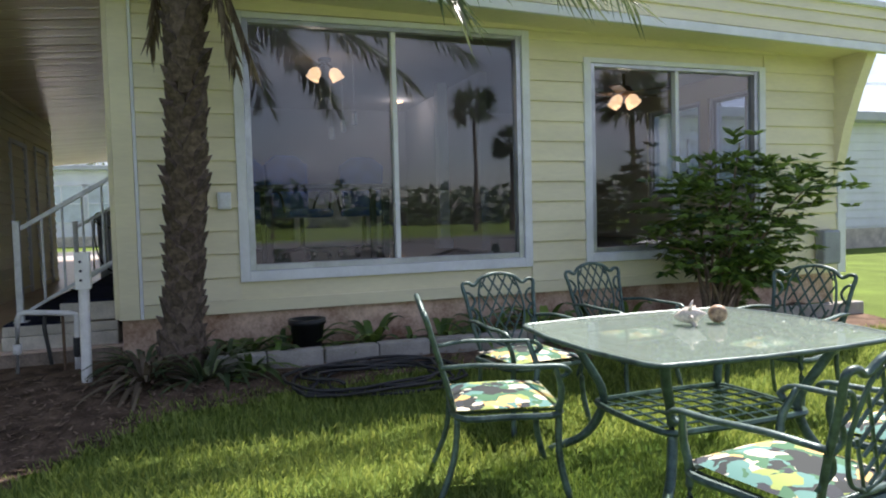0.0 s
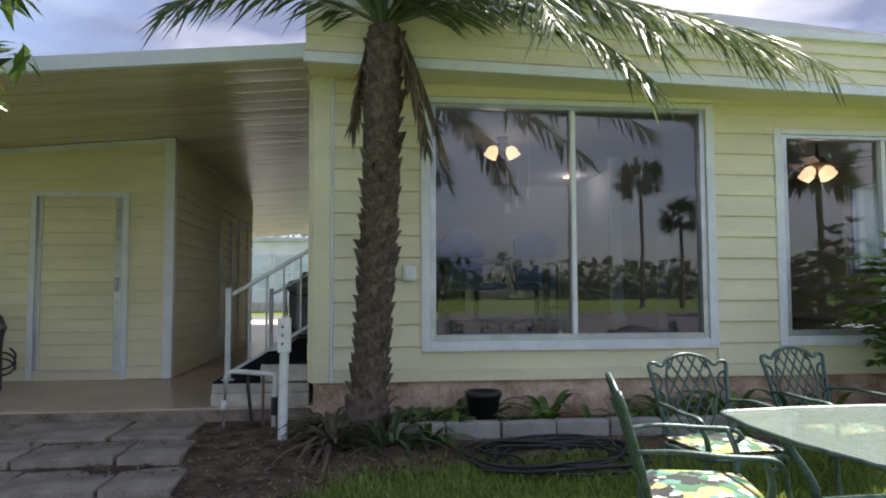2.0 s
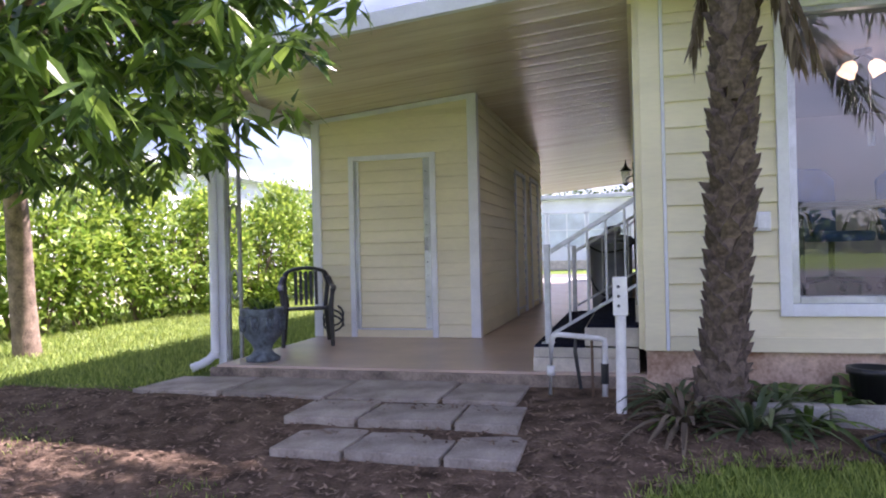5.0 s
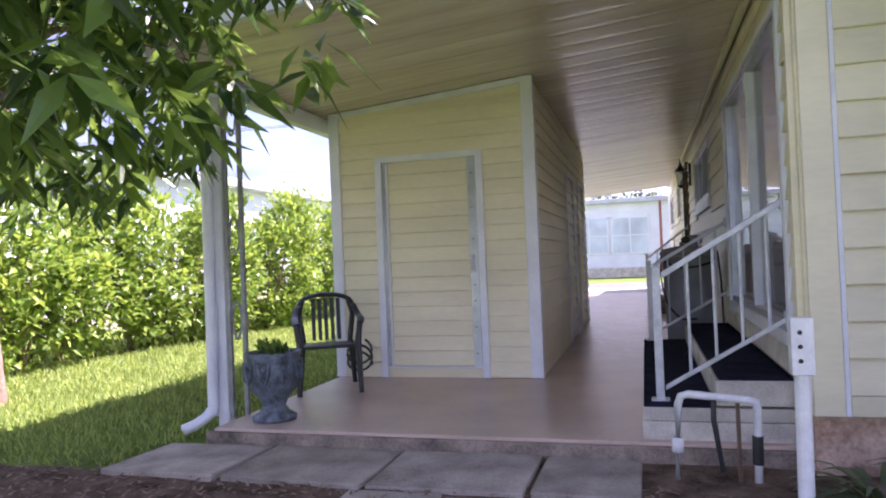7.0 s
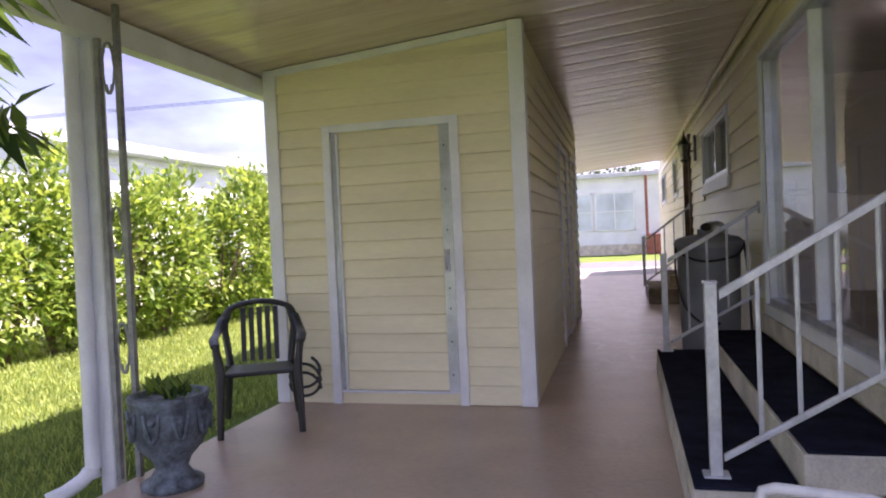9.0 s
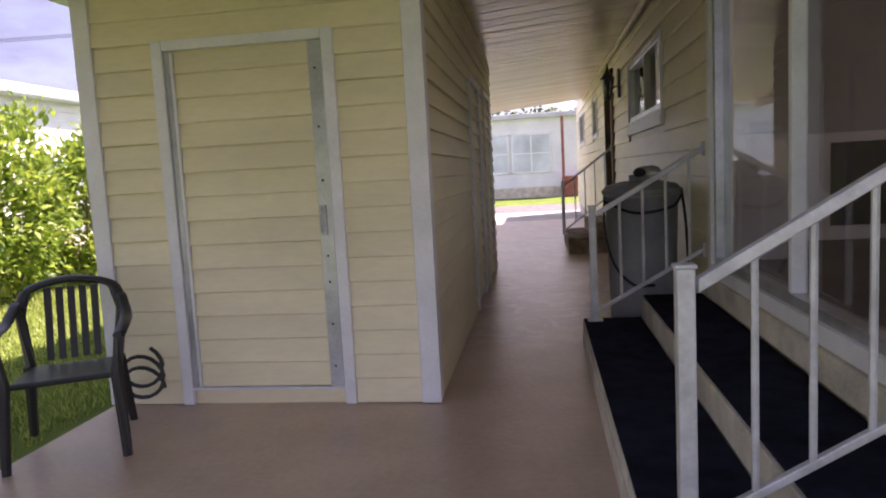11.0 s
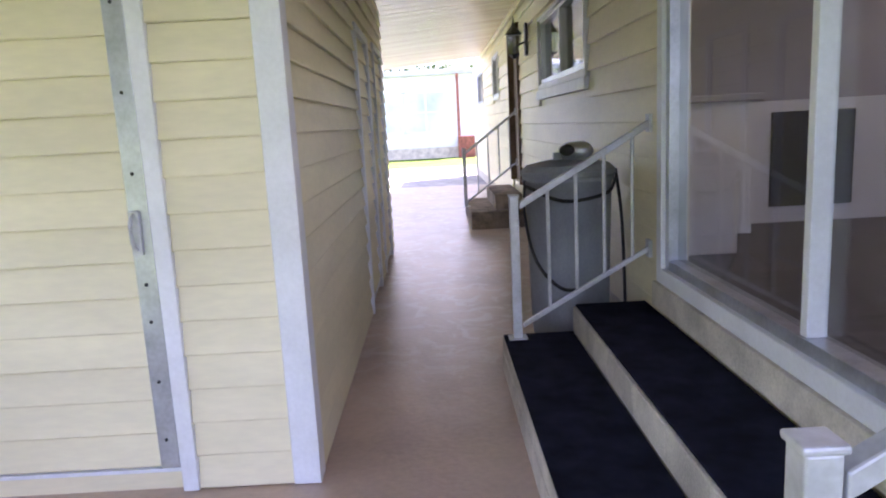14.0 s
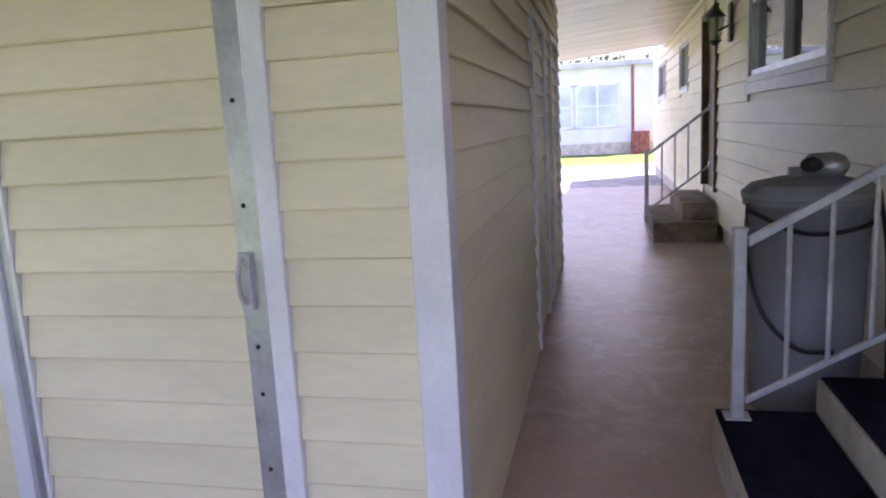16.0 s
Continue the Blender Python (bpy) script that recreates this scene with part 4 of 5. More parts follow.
# ---- mango tree ----
mango = empty("mango_tree", "dense dark green mango tree with drooping leaves", "tree")
mrng = np.random.default_rng(21)
limb = Shape()
limb.tube(curve([(-6.6, 6.35, -0.2), (-6.62, 6.3, 0.6), (-6.45, 6.1, 1.4), (-6.1, 5.7, 2.1)], 4), [0.15 - 0.004 * k for k in range(13)], 10)
tips = []
for k in range(30):
    a, R = mrng.uniform(0, 6.28), mrng.uniform(1.0, 3.3)
    e = Vector((-5.2 + R * math.cos(a) * 0.95, 4.3 + R * math.sin(a), mrng.uniform(2.2, 4.6) - 0.12 * R))
    tips.append(e)
for e in ((-1.55, 2.05, 1.88), (-2.4, 2.5, 2.05), (-1.8, 2.6, 2.4), (-2.2, 3.0, 2.6), (-1.95, 2.2, 2.25), (-2.5, 2.6, 2.45), (-2.6, 3.2, 2.8), (-1.75, 2.95, 2.65), (-2.3, 2.2, 2.15), (-3.0, 2.4, 2.3), (-1.65, 2.4, 2.4), (-2.1, 2.7, 2.9), (-2.8, 2.9, 2.9), (-3.2, 3.1, 2.5), (-2.3, 2.0, 1.9), (-2.6, 3.3, 2.15), (-3.2, 3.5, 2.35), (-3.0, 2.6, 1.75), (-3.1, 3.6, 1.8), (-2.9, 1.6, 2.2), (-3.6, 3.0, 1.6), (-3.9, 3.9, 1.75), (-3.5, 2.0, 1.9), (-1.9, 1.7, 2.3), (-4.5, 4.2, 1.75), (-4.2, 3.0, 1.7), (-4.9, 3.6, 1.8)):
    tips.append(Vector(e) + Vector((-0.3, 0.65, 0.12)))
mc, mw = [], []
for e in tips:
    s = Vector((-6.1, 5.7, 2.1))
    mid = s.lerp(e, 0.55) + Vector((0, 0, 0.45))
    path = curve([s, mid, e], 6)
    limb.tube(path, [0.06 * (1 - 0.9 * i / 12) + 0.004 for i in range(13)], 5)
    for q in range(15):
        c = np.array(e) + mrng.normal(size=3) * np.array([0.34, 0.34, 0.26])
        c[2] = max(c[2], 1.6)
        if c[1] > 2.1 and -(c[0] + 1.0) < 0.8 * (c[1] - 2.1) and c[2] - 1.25 < 0.40 * (c[1] - 2.1):
            c[0] = -1.0 - 0.8 * (c[1] - 2.1) - 0.3 * mrng.random()
        if c[0] > -1.45:
            c[0], c[2] = -1.45 - 0.1 * mrng.random(), max(c[2], 1.68)
        for w in range(13):
            a = mrng.uniform(0, 6.28)
            mc.append(c + mrng.normal(size=3) * 0.03)
            mw.append((math.cos(a), math.sin(a), -0.75 + mrng.normal() * 0.45))
limb.done("limbs", WOOD, mango, smooth=True)
leaves("foliage", mc, 0.20, MANGO, mango, mrng, 3.9, ways=mw)

# ---- shrub by the second window ----
shrub = empty("schefflera_shrub", "glossy green shrub before the sun room window", "shrub")
srng = np.random.default_rng(8)
sc_, sw = [], []
br = Shape()
for k in range(130):
    u = srng.normal(size=3)
    u /= np.linalg.norm(u)
    c = np.array([4.92, 4.62, 0.90]) + u * np.array([0.70, 0.45, 0.66]) * srng.uniform(0.55, 1.08)
    if k % 9 == 0:
        c = np.array([5.85, 4.62, 1.25]) + srng.normal(size=3) * np.array([0.2, 0.12, 0.14])
    if k % 5 == 0:
        br.tube(curve([(4.8 + srng.normal() * 0.08, 4.62 + srng.normal() * 0.06, -0.1), tuple((c + np.array([4.8, 4.62, 0.3])) / 2 + srng.normal(size=3) * 0.05), tuple(c)], 4), [0.018 - 0.0015 * i for i in range(9)], 5)
    for q in range(4):
        cc = c + srng.normal(size=3) * 0.09
        for w in range(8):
            a = w * 0.785 + srng.normal() * 0.15
            sc_.append(cc)
            sw.append(np.array([math.cos(a), math.sin(a), 0.05]) + u * 0.5 + srng.normal(size=3) * 0.15)
br.done("stems", WOOD, shrub)
leaves("foliage", sc_, 0.125, BUSHL, shrub, srng, 2.7, ways=sw)


# ---- bed plants, edging, hose ----
def strap_plant(name, x, y, h, n, label, mat, wide=7.0):
    g = np.random.default_rng(int(x * 100 + y * 10))
    p = empty(name, label, "plant", "bed plants")
    cs, ws = [], []
    z = ground_z(x, y)
    s = Shape()
    for k in range(n):
        a, e = g.uniform(0, 6.28), g.uniform(0.35, 1.2)
        L, wd = h * g.uniform(0.7, 1.2), h / wide * 0.5
        d = Vector((math.cos(a), math.sin(a), 0))
        sd = Vector((-math.sin(a), math.cos(a), 0))
        vs = []
        for q in range(6):
            t = q / 5
            c = Vector((x, y, z)) + d * (L * t * math.cos(e) + 0.02) + Vector((0, 0, L * (math.sin(e) * t - 0.55 * t * t)))
            w = wd * (1 - 0.8 * t * t) * (0.5 + t if t < 0.5 else 1)
            vs += [c - sd * w + Vector((0, 0, w * 0.3)), c, c + sd * w + Vector((0, 0, w * 0.3))]
        s.add(vs, [(q * 3 + m, q * 3 + m + 1, q * 3 + m + 4, q * 3 + m + 3) for q in range(5) for m in range(2)])
    s.done("leaf_blades", mat, p, smooth=True)
    return p


for x, y, h, nn in ((1.25, 5.02, 0.55, 12), (1.75, 4.98, 0.6, 16), (2.35, 5.0, 0.5, 14), (2.75, 4.97, 0.6, 14), (3.3, 5.0, 0.7, 16), (0.78, 4.55, 0.45, 12), (0.12, 4.55, 0.3, 14), (3.75, 4.95, 0.6, 14), (2.05, 4.85, 0.4, 12), (1.5, 4.8, 0.4, 18), (2.55, 4.8, 0.45, 18), (3.05, 4.8, 0.5, 18), (3.5, 4.75, 0.5, 16), (4.1, 4.95, 0.6, 16), (0.98, 4.72, 0.4, 18), (1.05, 5.05, 0.4, 14)):
    strap_plant("bed_plant", x, y, h, nn, "dark green strap-leaved plant in the soil bed", BUSHL)
for x, y, h in ((0.78, 4.95, 0.5), (0.70, 5.08, 0.45)):
    strap_plant("fern_plant", x, y, h, 10, "upright green fern beside the palm trunk", BUSHL, 4.0)
for k in range(5):
    strap_plant("dry_plant", 0.34 + 0.3 * math.cos(k * 1.3), 4.70 + 0.28 * math.sin(k * 1.3), 0.5, 44, "dry straggling growth round the palm's foot", DEADF if k % 2 else FROND, 11)
pt = empty("flower_pot", "black plastic flower pot on the soil bed", "pot")
Shape().lathe([(0.10, 0), (0.13, 0.24), (0.145, 0.24), (0.145, 0.28), (0.12, 0.28), (0.11, 0.22)], (1.25, 5.02, ground_z(1, 5) - 0.01), 18).done("body", DARK, pt, smooth=True)
edge = empty("bed_edging", "row of grey concrete edging blocks along the bed", "edging")
x = 0.50
k = 0
while x < 6.3:
    L = 0.40
    e = Shape().box(-L / 2 + 0.004, L / 2 - 0.004, -0.055, 0.055, -0.08, 0.145).done("block", CONC, edge, bevel=0.012)
    e.matrix_world = pose(x + L / 2, 4.60 + 0.012 * math.sin(k * 2.3), ground_z(x, 4.60) - 0.02 + 0.0, 0, (k * 31 % 5 - 2) * 0.4, (k * 17 % 5 - 2) * 0.7)
    x += L
    k += 1
hose = empty("garden_hose", "coiled black garden hose lying on the ground", "hose")
hp = []
for k in range(150):
    a = k * 0.28
    r = 0.40 + 0.10 * math.sin(k * 0.37) + 0.05 * math.sin(k * 1.1)
    hx, hy = 1.58 + r * 1.25 * math.cos(a), 4.10 + r * 0.62 * math.sin(a)
    hp.append((hx, hy, ground_z(hx, hy) + 0.03 + 0.0003 * k + 0.008 * math.sin(k * 0.9)))
Shape().tube(hp, 0.011, 6).done("tube", DARK, hose, smooth=True)

# ---- pipes by the steps ----
stand = empty("pipe_post", "white pvc post with a grey box on top", "pipe")
PX, PY = -0.24, 4.68
Shape().tube([(PX - 0.01, PY, -0.2), (PX, PY, 0.62)], 0.034, 10).box(PX - 0.045, PX + 0.045, PY - 0.035, PY + 0.035, 0.60, 0.84).done("post", PVC, stand, bevel=0.004)
for z in (0.66, 0.72, 0.78):
    Shape().ball((PX - 0.01, PY - 0.036, z), 0.010, 4).done("screw", DARK, stand)
fr = empty("hose_bib_frame", "white pvc pipe frame with black hose ends", "pipe")
Shape().tube([(-0.75, 5.14, -0.1), (-0.73, 5.14, 0.37), (-0.715, 5.14, 0.41), (-0.68, 5.14, 0.42), (-0.40, 5.14, 0.395), (-0.365, 5.14, 0.385), (-0.36, 5.14, 0.35), (-0.37, 5.14, -0.1)], 0.020, 8).tube([(-0.74, 5.14, 0.13), (-0.738, 5.14, 0.20)], 0.029, 8).done("pipe", PVC, fr, smooth=True)
Shape().tube([(-0.56, 5.14, 0.42), (-0.565, 5.13, 0.30), (-0.53, 5.13, 0.04)], 0.014, 6).tube([(-0.365, 5.14, 0.22), (-0.367, 5.14, 0.08)], 0.026, 8).done("hose_end", DARK, fr)
Shape().tube([(-0.45, 5.145, 0.40), (-0.45, 5.145, -0.05)], 0.011, 6).done("rod", BROWN, fr)

# ---- small things on the walls ----
ob = tagged(Shape().box(0.63, 0.73, YF - 0.055, YF - 0.02, 1.11, 1.24).box(0.645, 0.715, YF - 0.062, YF - 0.055, 1.125, 1.225).done("outlet_box", ALU, bevel=0.005), "small grey weatherproof outlet box on the siding", "outlet")
mb = empty("meter_box", "grey plastic utility box on the house corner", "box")
Shape().box(6.62, 6.86, YF - 0.14, YF - 0.015, 0.40, 0.76).done("body", BIN, mb, bevel=0.025)
lamp = empty("wall_lantern", "black carriage lantern on the house wall", "lamp")
Shape().box(XW - 0.05, XW - 0.02, 12.86, 12.98, 2.15, 2.5).tube([(XW - 0.04, 12.92, 2.3), (XW - 0.16, 12.92, 2.25), (XW - 0.17, 12.92, 2.18)], 0.012, 6).lathe([(0.02, 0), (0.06, 0.04), (0.065, 0.05)], (XW - 0.17, 12.92, 2.12), 6).lathe([(0.10, 0), (0.03, 0.09), (0.012, 0.14), (0.004, 0.2)], (XW - 0.17, 12.92, 2.38), 6).done("body", DARK, lamp)
Shape().lathe([(0.05, 0), (0.085, 0.2)], (XW - 0.17, 12.92, 2.17), 6).done("glass", PANE, lamp)

# ---- grey waste bin beside the steps ----
wb = empty("waste_bin", "large round grey plastic bin with a black cord", "bin")
BX, BY = -0.43, 9.05
Shape().lathe([(0.27, 0.0), (0.285, 0.05), (0.30, 0.5), (0.315, 0.96), (0.335, 0.965), (0.335, 1.0), (0.31, 1.0), (0.29, 0.9)], (BX, BY, ZS), 26).done("body", BIN, wb, smooth=True)
Shape().lathe([(0.345, 0.0), (0.345, 0.025), (0.30, 0.06), (0.16, 0.085), (0.02, 0.09)], (BX, BY, ZS + 1.0), 26).box(BX - 0.1, BX + 0.12, BY - 0.03, BY + 0.03, ZS + 1.08, ZS + 1.13).done("lid", BIN, wb, smooth=False)
Shape().tube(curve([(BX - 0.33, BY - 0.1, ZS + 0.98), (BX - 0.335, BY - 0.12, ZS + 0.75), (BX - 0.27, BY - 0.2, ZS + 0.5), (BX - 0.12, BY - 0.32, ZS + 0.36), (BX + 0.05, BY - 0.38, ZS + 0.36)], 6), 0.011, 6).tube(curve([(BX - 0.33, BY - 0.12, ZS + 0.95), (BX - 0.1, BY - 0.35, ZS + 0.87), (BX + 0.2, BY - 0.33, ZS + 0.9), (BX + 0.33, BY - 0.1, ZS + 0.97)], 6), 0.011, 6).tube(curve([(BX + 0.34, BY - 0.05, ZS + 1.02), (BX + 0.36, BY - 0.15, ZS + 0.7), (BX + 0.37, BY - 0.2, ZS + 0.1)], 5), 0.013, 6).done("cord", DARK, wb)
wb.matrix_world = Matrix.Translation((BX, BY, 0)) @ Matrix.Diagonal((0.82, 0.82, 1, 1)) @ Matrix.Translation((-BX, -BY, 0))
hat = empty("metal_jug", "dented metal jug and cap lying on the bin lid", "jug")
Shape().lathe([(0.05, -0.1), (0.09, -0.06), (0.10, 0.05), (0.07, 0.10), (0.03, 0.12)], (0, 0, 0), 14).done("body", ALU, hat, smooth=True)
Shape().ball((-0.17, 0.02, -0.02), 0.055, 8).done("cap", DARK, hat)
hat.matrix_world = pose(BX + 0.04, BY - 0.06, ZS + 1.135, 90, 0, 60) @ Matrix.Diagonal((0.62, 0.62, 0.85, 1))


# ---- plastic armchair and urn on the slab ----
def plastic_chair(m):
    c = empty("plastic_armchair", "black plastic garden armchair on the slab", "chair")
    Shape().add([(-0.22, -0.22, 0.42), (0.22, -0.22, 0.42), (0.20, 0.22, 0.40), (-0.20, 0.22, 0.40), (-0.22, -0.22, 0.39), (0.22, -0.22, 0.39), (0.20, 0.22, 0.37), (-0.20, 0.22, 0.37)],
                [(0, 1, 2, 3), (7, 6, 5, 4), (0, 4, 5, 1), (1, 5, 6, 2), (2, 6, 7, 3), (3, 7, 4, 0)]).done("seat", DARK, c, bevel=0.012)
    for sx in (-1, 1):
        Shape().tube([(sx * 0.25, -0.26, 0.0), (sx * 0.235, -0.22, 0.42), (sx * 0.26, -0.2, 0.60)], [0.022, 0.03, 0.025], 6).done("leg", DARK, c)
        Shape().tube([(sx * 0.24, 0.29, 0.0), (sx * 0.21, 0.22, 0.40)], [0.022, 0.03], 6).done("leg", DARK, c)
        Shape().tube(curve([(sx * 0.26, -0.22, 0.60), (sx * 0.275, -0.1, 0.635), (sx * 0.27, 0.1, 0.65), (sx * 0.24, 0.24, 0.74)], 5), 0.03, 8, 0.45).done("arm", DARK, c, smooth=True)
        Shape().tube([(sx * 0.20, 0.21, 0.40), (sx * 0.235, 0.27, 0.66), (sx * 0.20, 0.30, 0.80)], 0.025, 6).done("upright", DARK, c)
    Shape().tube(curve([(-0.235, 0.26, 0.70), (-0.19, 0.30, 0.80), (0, 0.33, 0.84), (0.19, 0.30, 0.80), (0.235, 0.26, 0.70)], 6), 0.035, 8, 0.6).done("top_rail", DARK, c, smooth=True)
    for k in range(5):
        x = -0.11 + k * 0.055
        Shape().add([(x - 0.016, 0.215, 0.42), (x + 0.016, 0.215, 0.42), (x + 0.018, 0.315, 0.80), (x - 0.018, 0.315, 0.80), (x - 0.016, 0.23, 0.42), (x + 0.016, 0.23, 0.42), (x + 0.018, 0.33, 0.80), (x - 0.018, 0.33, 0.80)],
                    [(0, 1, 2, 3), (7, 6, 5, 4), (0, 4, 5, 1), (1, 5, 6, 2), (2, 6, 7, 3), (3, 7, 4, 0)]).done("slat", DARK, c)
    c.matrix_world = m
    return c


plastic_chair(pose(-3.43, 6.75, ZS, 0, 0, 28) @ Matrix.Diagonal((0.98, 0.98, 0.93, 1)))
urn = empty("urn_planter", "blue-grey glazed urn planter with carved relief", "planter")
Shape().lathe([(0.17, 0.0), (0.175, 0.03), (0.12, 0.06), (0.09, 0.10), (0.11, 0.15), (0.18, 0.22), (0.215, 0.32), (0.22, 0.40), (0.215, 0.44), (0.225, 0.46), (0.225, 0.485), (0.20, 0.485), (0.19, 0.46)], (-3.33, 5.68, ZS), 28, 0.012).done("body", STONEP, urn, smooth=True)
rl = Shape()
for k in range(9):
    a = k * 0.70
    rl.tube(curve([(-3.33 + 0.222 * math.cos(a + d), 5.68 + 0.222 * math.sin(a + d), ZS + z) for d, z in ((-0.2, 0.42), (-0.12, 0.32), (0.0, 0.28), (0.12, 0.32), (0.2, 0.42))], 3), 0.013, 5)
    rl.ball((-3.33 + 0.222 * math.cos(a), 5.68 + 0.222 * math.sin(a), ZS + 0.38), 0.022, 6)
rl.done("relief", STONEP, urn, smooth=True)
Shape().lathe([(0.19, 0), (0.01, 0.015)], (-3.33, 5.68, ZS + 0.44), 16).done("soil", SOIL, urn)
urn.matrix_world = Matrix.Translation((-3.33, 5.68, ZS)) @ Matrix.Diagonal((0.86, 0.86, 0.95, 1)) @ Matrix.Translation((3.33, -5.68, -ZS))
succ = empty("succulent", "small dark succulent growing in the urn", "plant")
cs = [(-3.33 + prng.normal() * 0.05, 5.68 + prng.normal() * 0.05, ZS + 0.43 + abs(prng.normal()) * 0.03) for k in range(70)]
leaves("leaf_blades", cs, 0.09, MANGO, succ, prng, 3.0, ways=[(prng.normal() * 0.5, prng.normal() * 0.5, 1) for k in range(70)])
hs2 = empty("coiled_cable", "black cable coiled behind the armchair", "cable")
Shape().tube([(-3.36 + 0.12 * math.cos(a), 7.24, ZS + 0.02 + 0.11 + 0.10 * math.sin(a) + 0.01 * a) for a in np.arange(0, 14, 0.35)], 0.011, 6).done("cable", DARK, hs2)

# ---- patio set ----
TC, TA = Vector((2.71, 2.33)), 1.0
GZ = -0.2


def table_outline(hx, hy, bow, corner, n=10):
    pts = []
    for sx, sy, a0 in ((1, 1, 0), (-1, 1, 90), (-1, -1, 180), (1, -1, 270)):
        for k in range(n + 1):
            a = radians(a0 + 90 * k / n)
            x, y = sx * (hx - corner) + corner * math.cos(a), sy * (hy - corner) + corner * math.sin(a)
            pts.append((x, y))
    out = []
    for i, (x, y) in enumerate(pts):
        nx, ny = pts[(i + 1) % len(pts)]
        for q in range(3):
            t = q / 3
            px, py = x + (nx - x) * t, y + (ny - y) * t
            out.append((px * (1 + bow * (1 - (py / hy) ** 2)), py * (1 + bow * (1 - (px / hx) ** 2))))
    return out


tb = empty("patio_table", "glass-topped patio table with green cast metal frame", "table")
o = table_outline(0.66, 0.50, 0.10, 0.05)
N = len(o)
g = Shape()
g.add([(x, y, z) for z in (0.700, 0.708) for x, y in o], [tuple(range(N))[::-1], tuple(range(N, 2 * N))] + [(i, (i + 1) % N, N + (i + 1) % N, N + i) for i in range(N)])
gt = g.done("glass_top", TABLEG, tb)
rimpts = [(x * 1.008, y * 1.008, 0.70) for x, y in o]
Shape().tube(rimpts + rimpts[:2], 0.013, 6).done("rim", GREENM, tb, smooth=True)
for sx in (-1, 1):
    for sy in (-1, 1):
        Shape().tube(curve([(sx * 0.50, sy * 0.36, 0.69), (sx * 0.44, sy * 0.30, 0.55), (sx * 0.36, sy * 0.24, 0.33), (sx * 0.42, sy * 0.30, 0.12), (sx * 0.54, sy * 0.40, 0.02), (sx * 0.58, sy * 0.43, 0.0)], 6), 0.022, 8).done("leg", GREENM, tb, smooth=True)
lo = table_outline(0.40, 0.27, 0.06, 0.05)
sh = Shape()
sh.tube([(x, y, 0.30) for x, y in lo] + [(*lo[0], 0.30)], 0.016, 6)
for k in range(9):
    x = -0.36 + k * 0.09
    sh.tube([(x + 0.05 * (1 - (y / 0.27) ** 2), y, 0.30) for y in np.linspace(-0.265, 0.265, 9)], 0.007, 5)
for y in (-0.18, -0.09, 0.0, 0.09, 0.18):
    sh.tube([(-0.40, y, 0.30), (0.40, y, 0.30)], 0.007, 5)
sh.done("lower_shelf", GREENM, tb)
sh = Shape().tube([(-0.52, -0.37, 0.67), (0.52, -0.37, 0.67)], 0.014, 6).tube([(-0.52, 0.37, 0.67), (0.52, 0.37, 0.67)], 0.014, 6).tube([(-0.52, -0.37, 0.67), (-0.52, 0.37, 0.67)], 0.014, 6).tube([(0.52, -0.37, 0.67), (0.52, 0.37, 0.67)], 0.014, 6)
sh.done("apron", GREENM, tb)
tb.matrix_world = pose(TC.x, TC.y, GZ, 0, 0, TA) @ Matrix.Diagonal((0.98, 1.08, 0.91, 1))
ZT = GZ + 0.709 * 0.91
shl = empty("seashell", "pale spiked seashell lying on the glass table", "shell")
s = Shape().lathe([(0.002, -0.10), (0.03, -0.07), (0.055, -0.02), (0.06, 0.02), (0.045, 0.06), (0.02, 0.09), (0.002, 0.12)], (0, 0, 0), 14, 0.08)
for k in range(7):
    a = k * 0.9
    s.tube([(0.05 * math.cos(a), 0.05 * math.sin(a), 0.02), (0.10 * math.cos(a), 0.10 * math.sin(a), 0.045)], [0.018, 0.003], 6)
s.done("body", SHELLM, shl, smooth=True)
shl.matrix_world = pose(2.76, 2.45, ZT + 0.048, 80, 20, 40) @ Matrix.Diagonal((0.72, 0.72, 0.72, 1))
sh2 = empty("seashell", "rounded brown banded seashell on the glass table", "shell")
Shape().lathe([(0.002, -0.06), (0.045, -0.04), (0.06, 0.0), (0.055, 0.03), (0.04, 0.05), (0.02, 0.045)], (0, 0, 0), 16).done("body", SHELLB, sh2, smooth=True)
sh2.matrix_world = pose(2.93, 2.44, ZT + 0.046, 90, 0, -30) @ Matrix.Diagonal((0.78, 0.78, 0.78, 1))


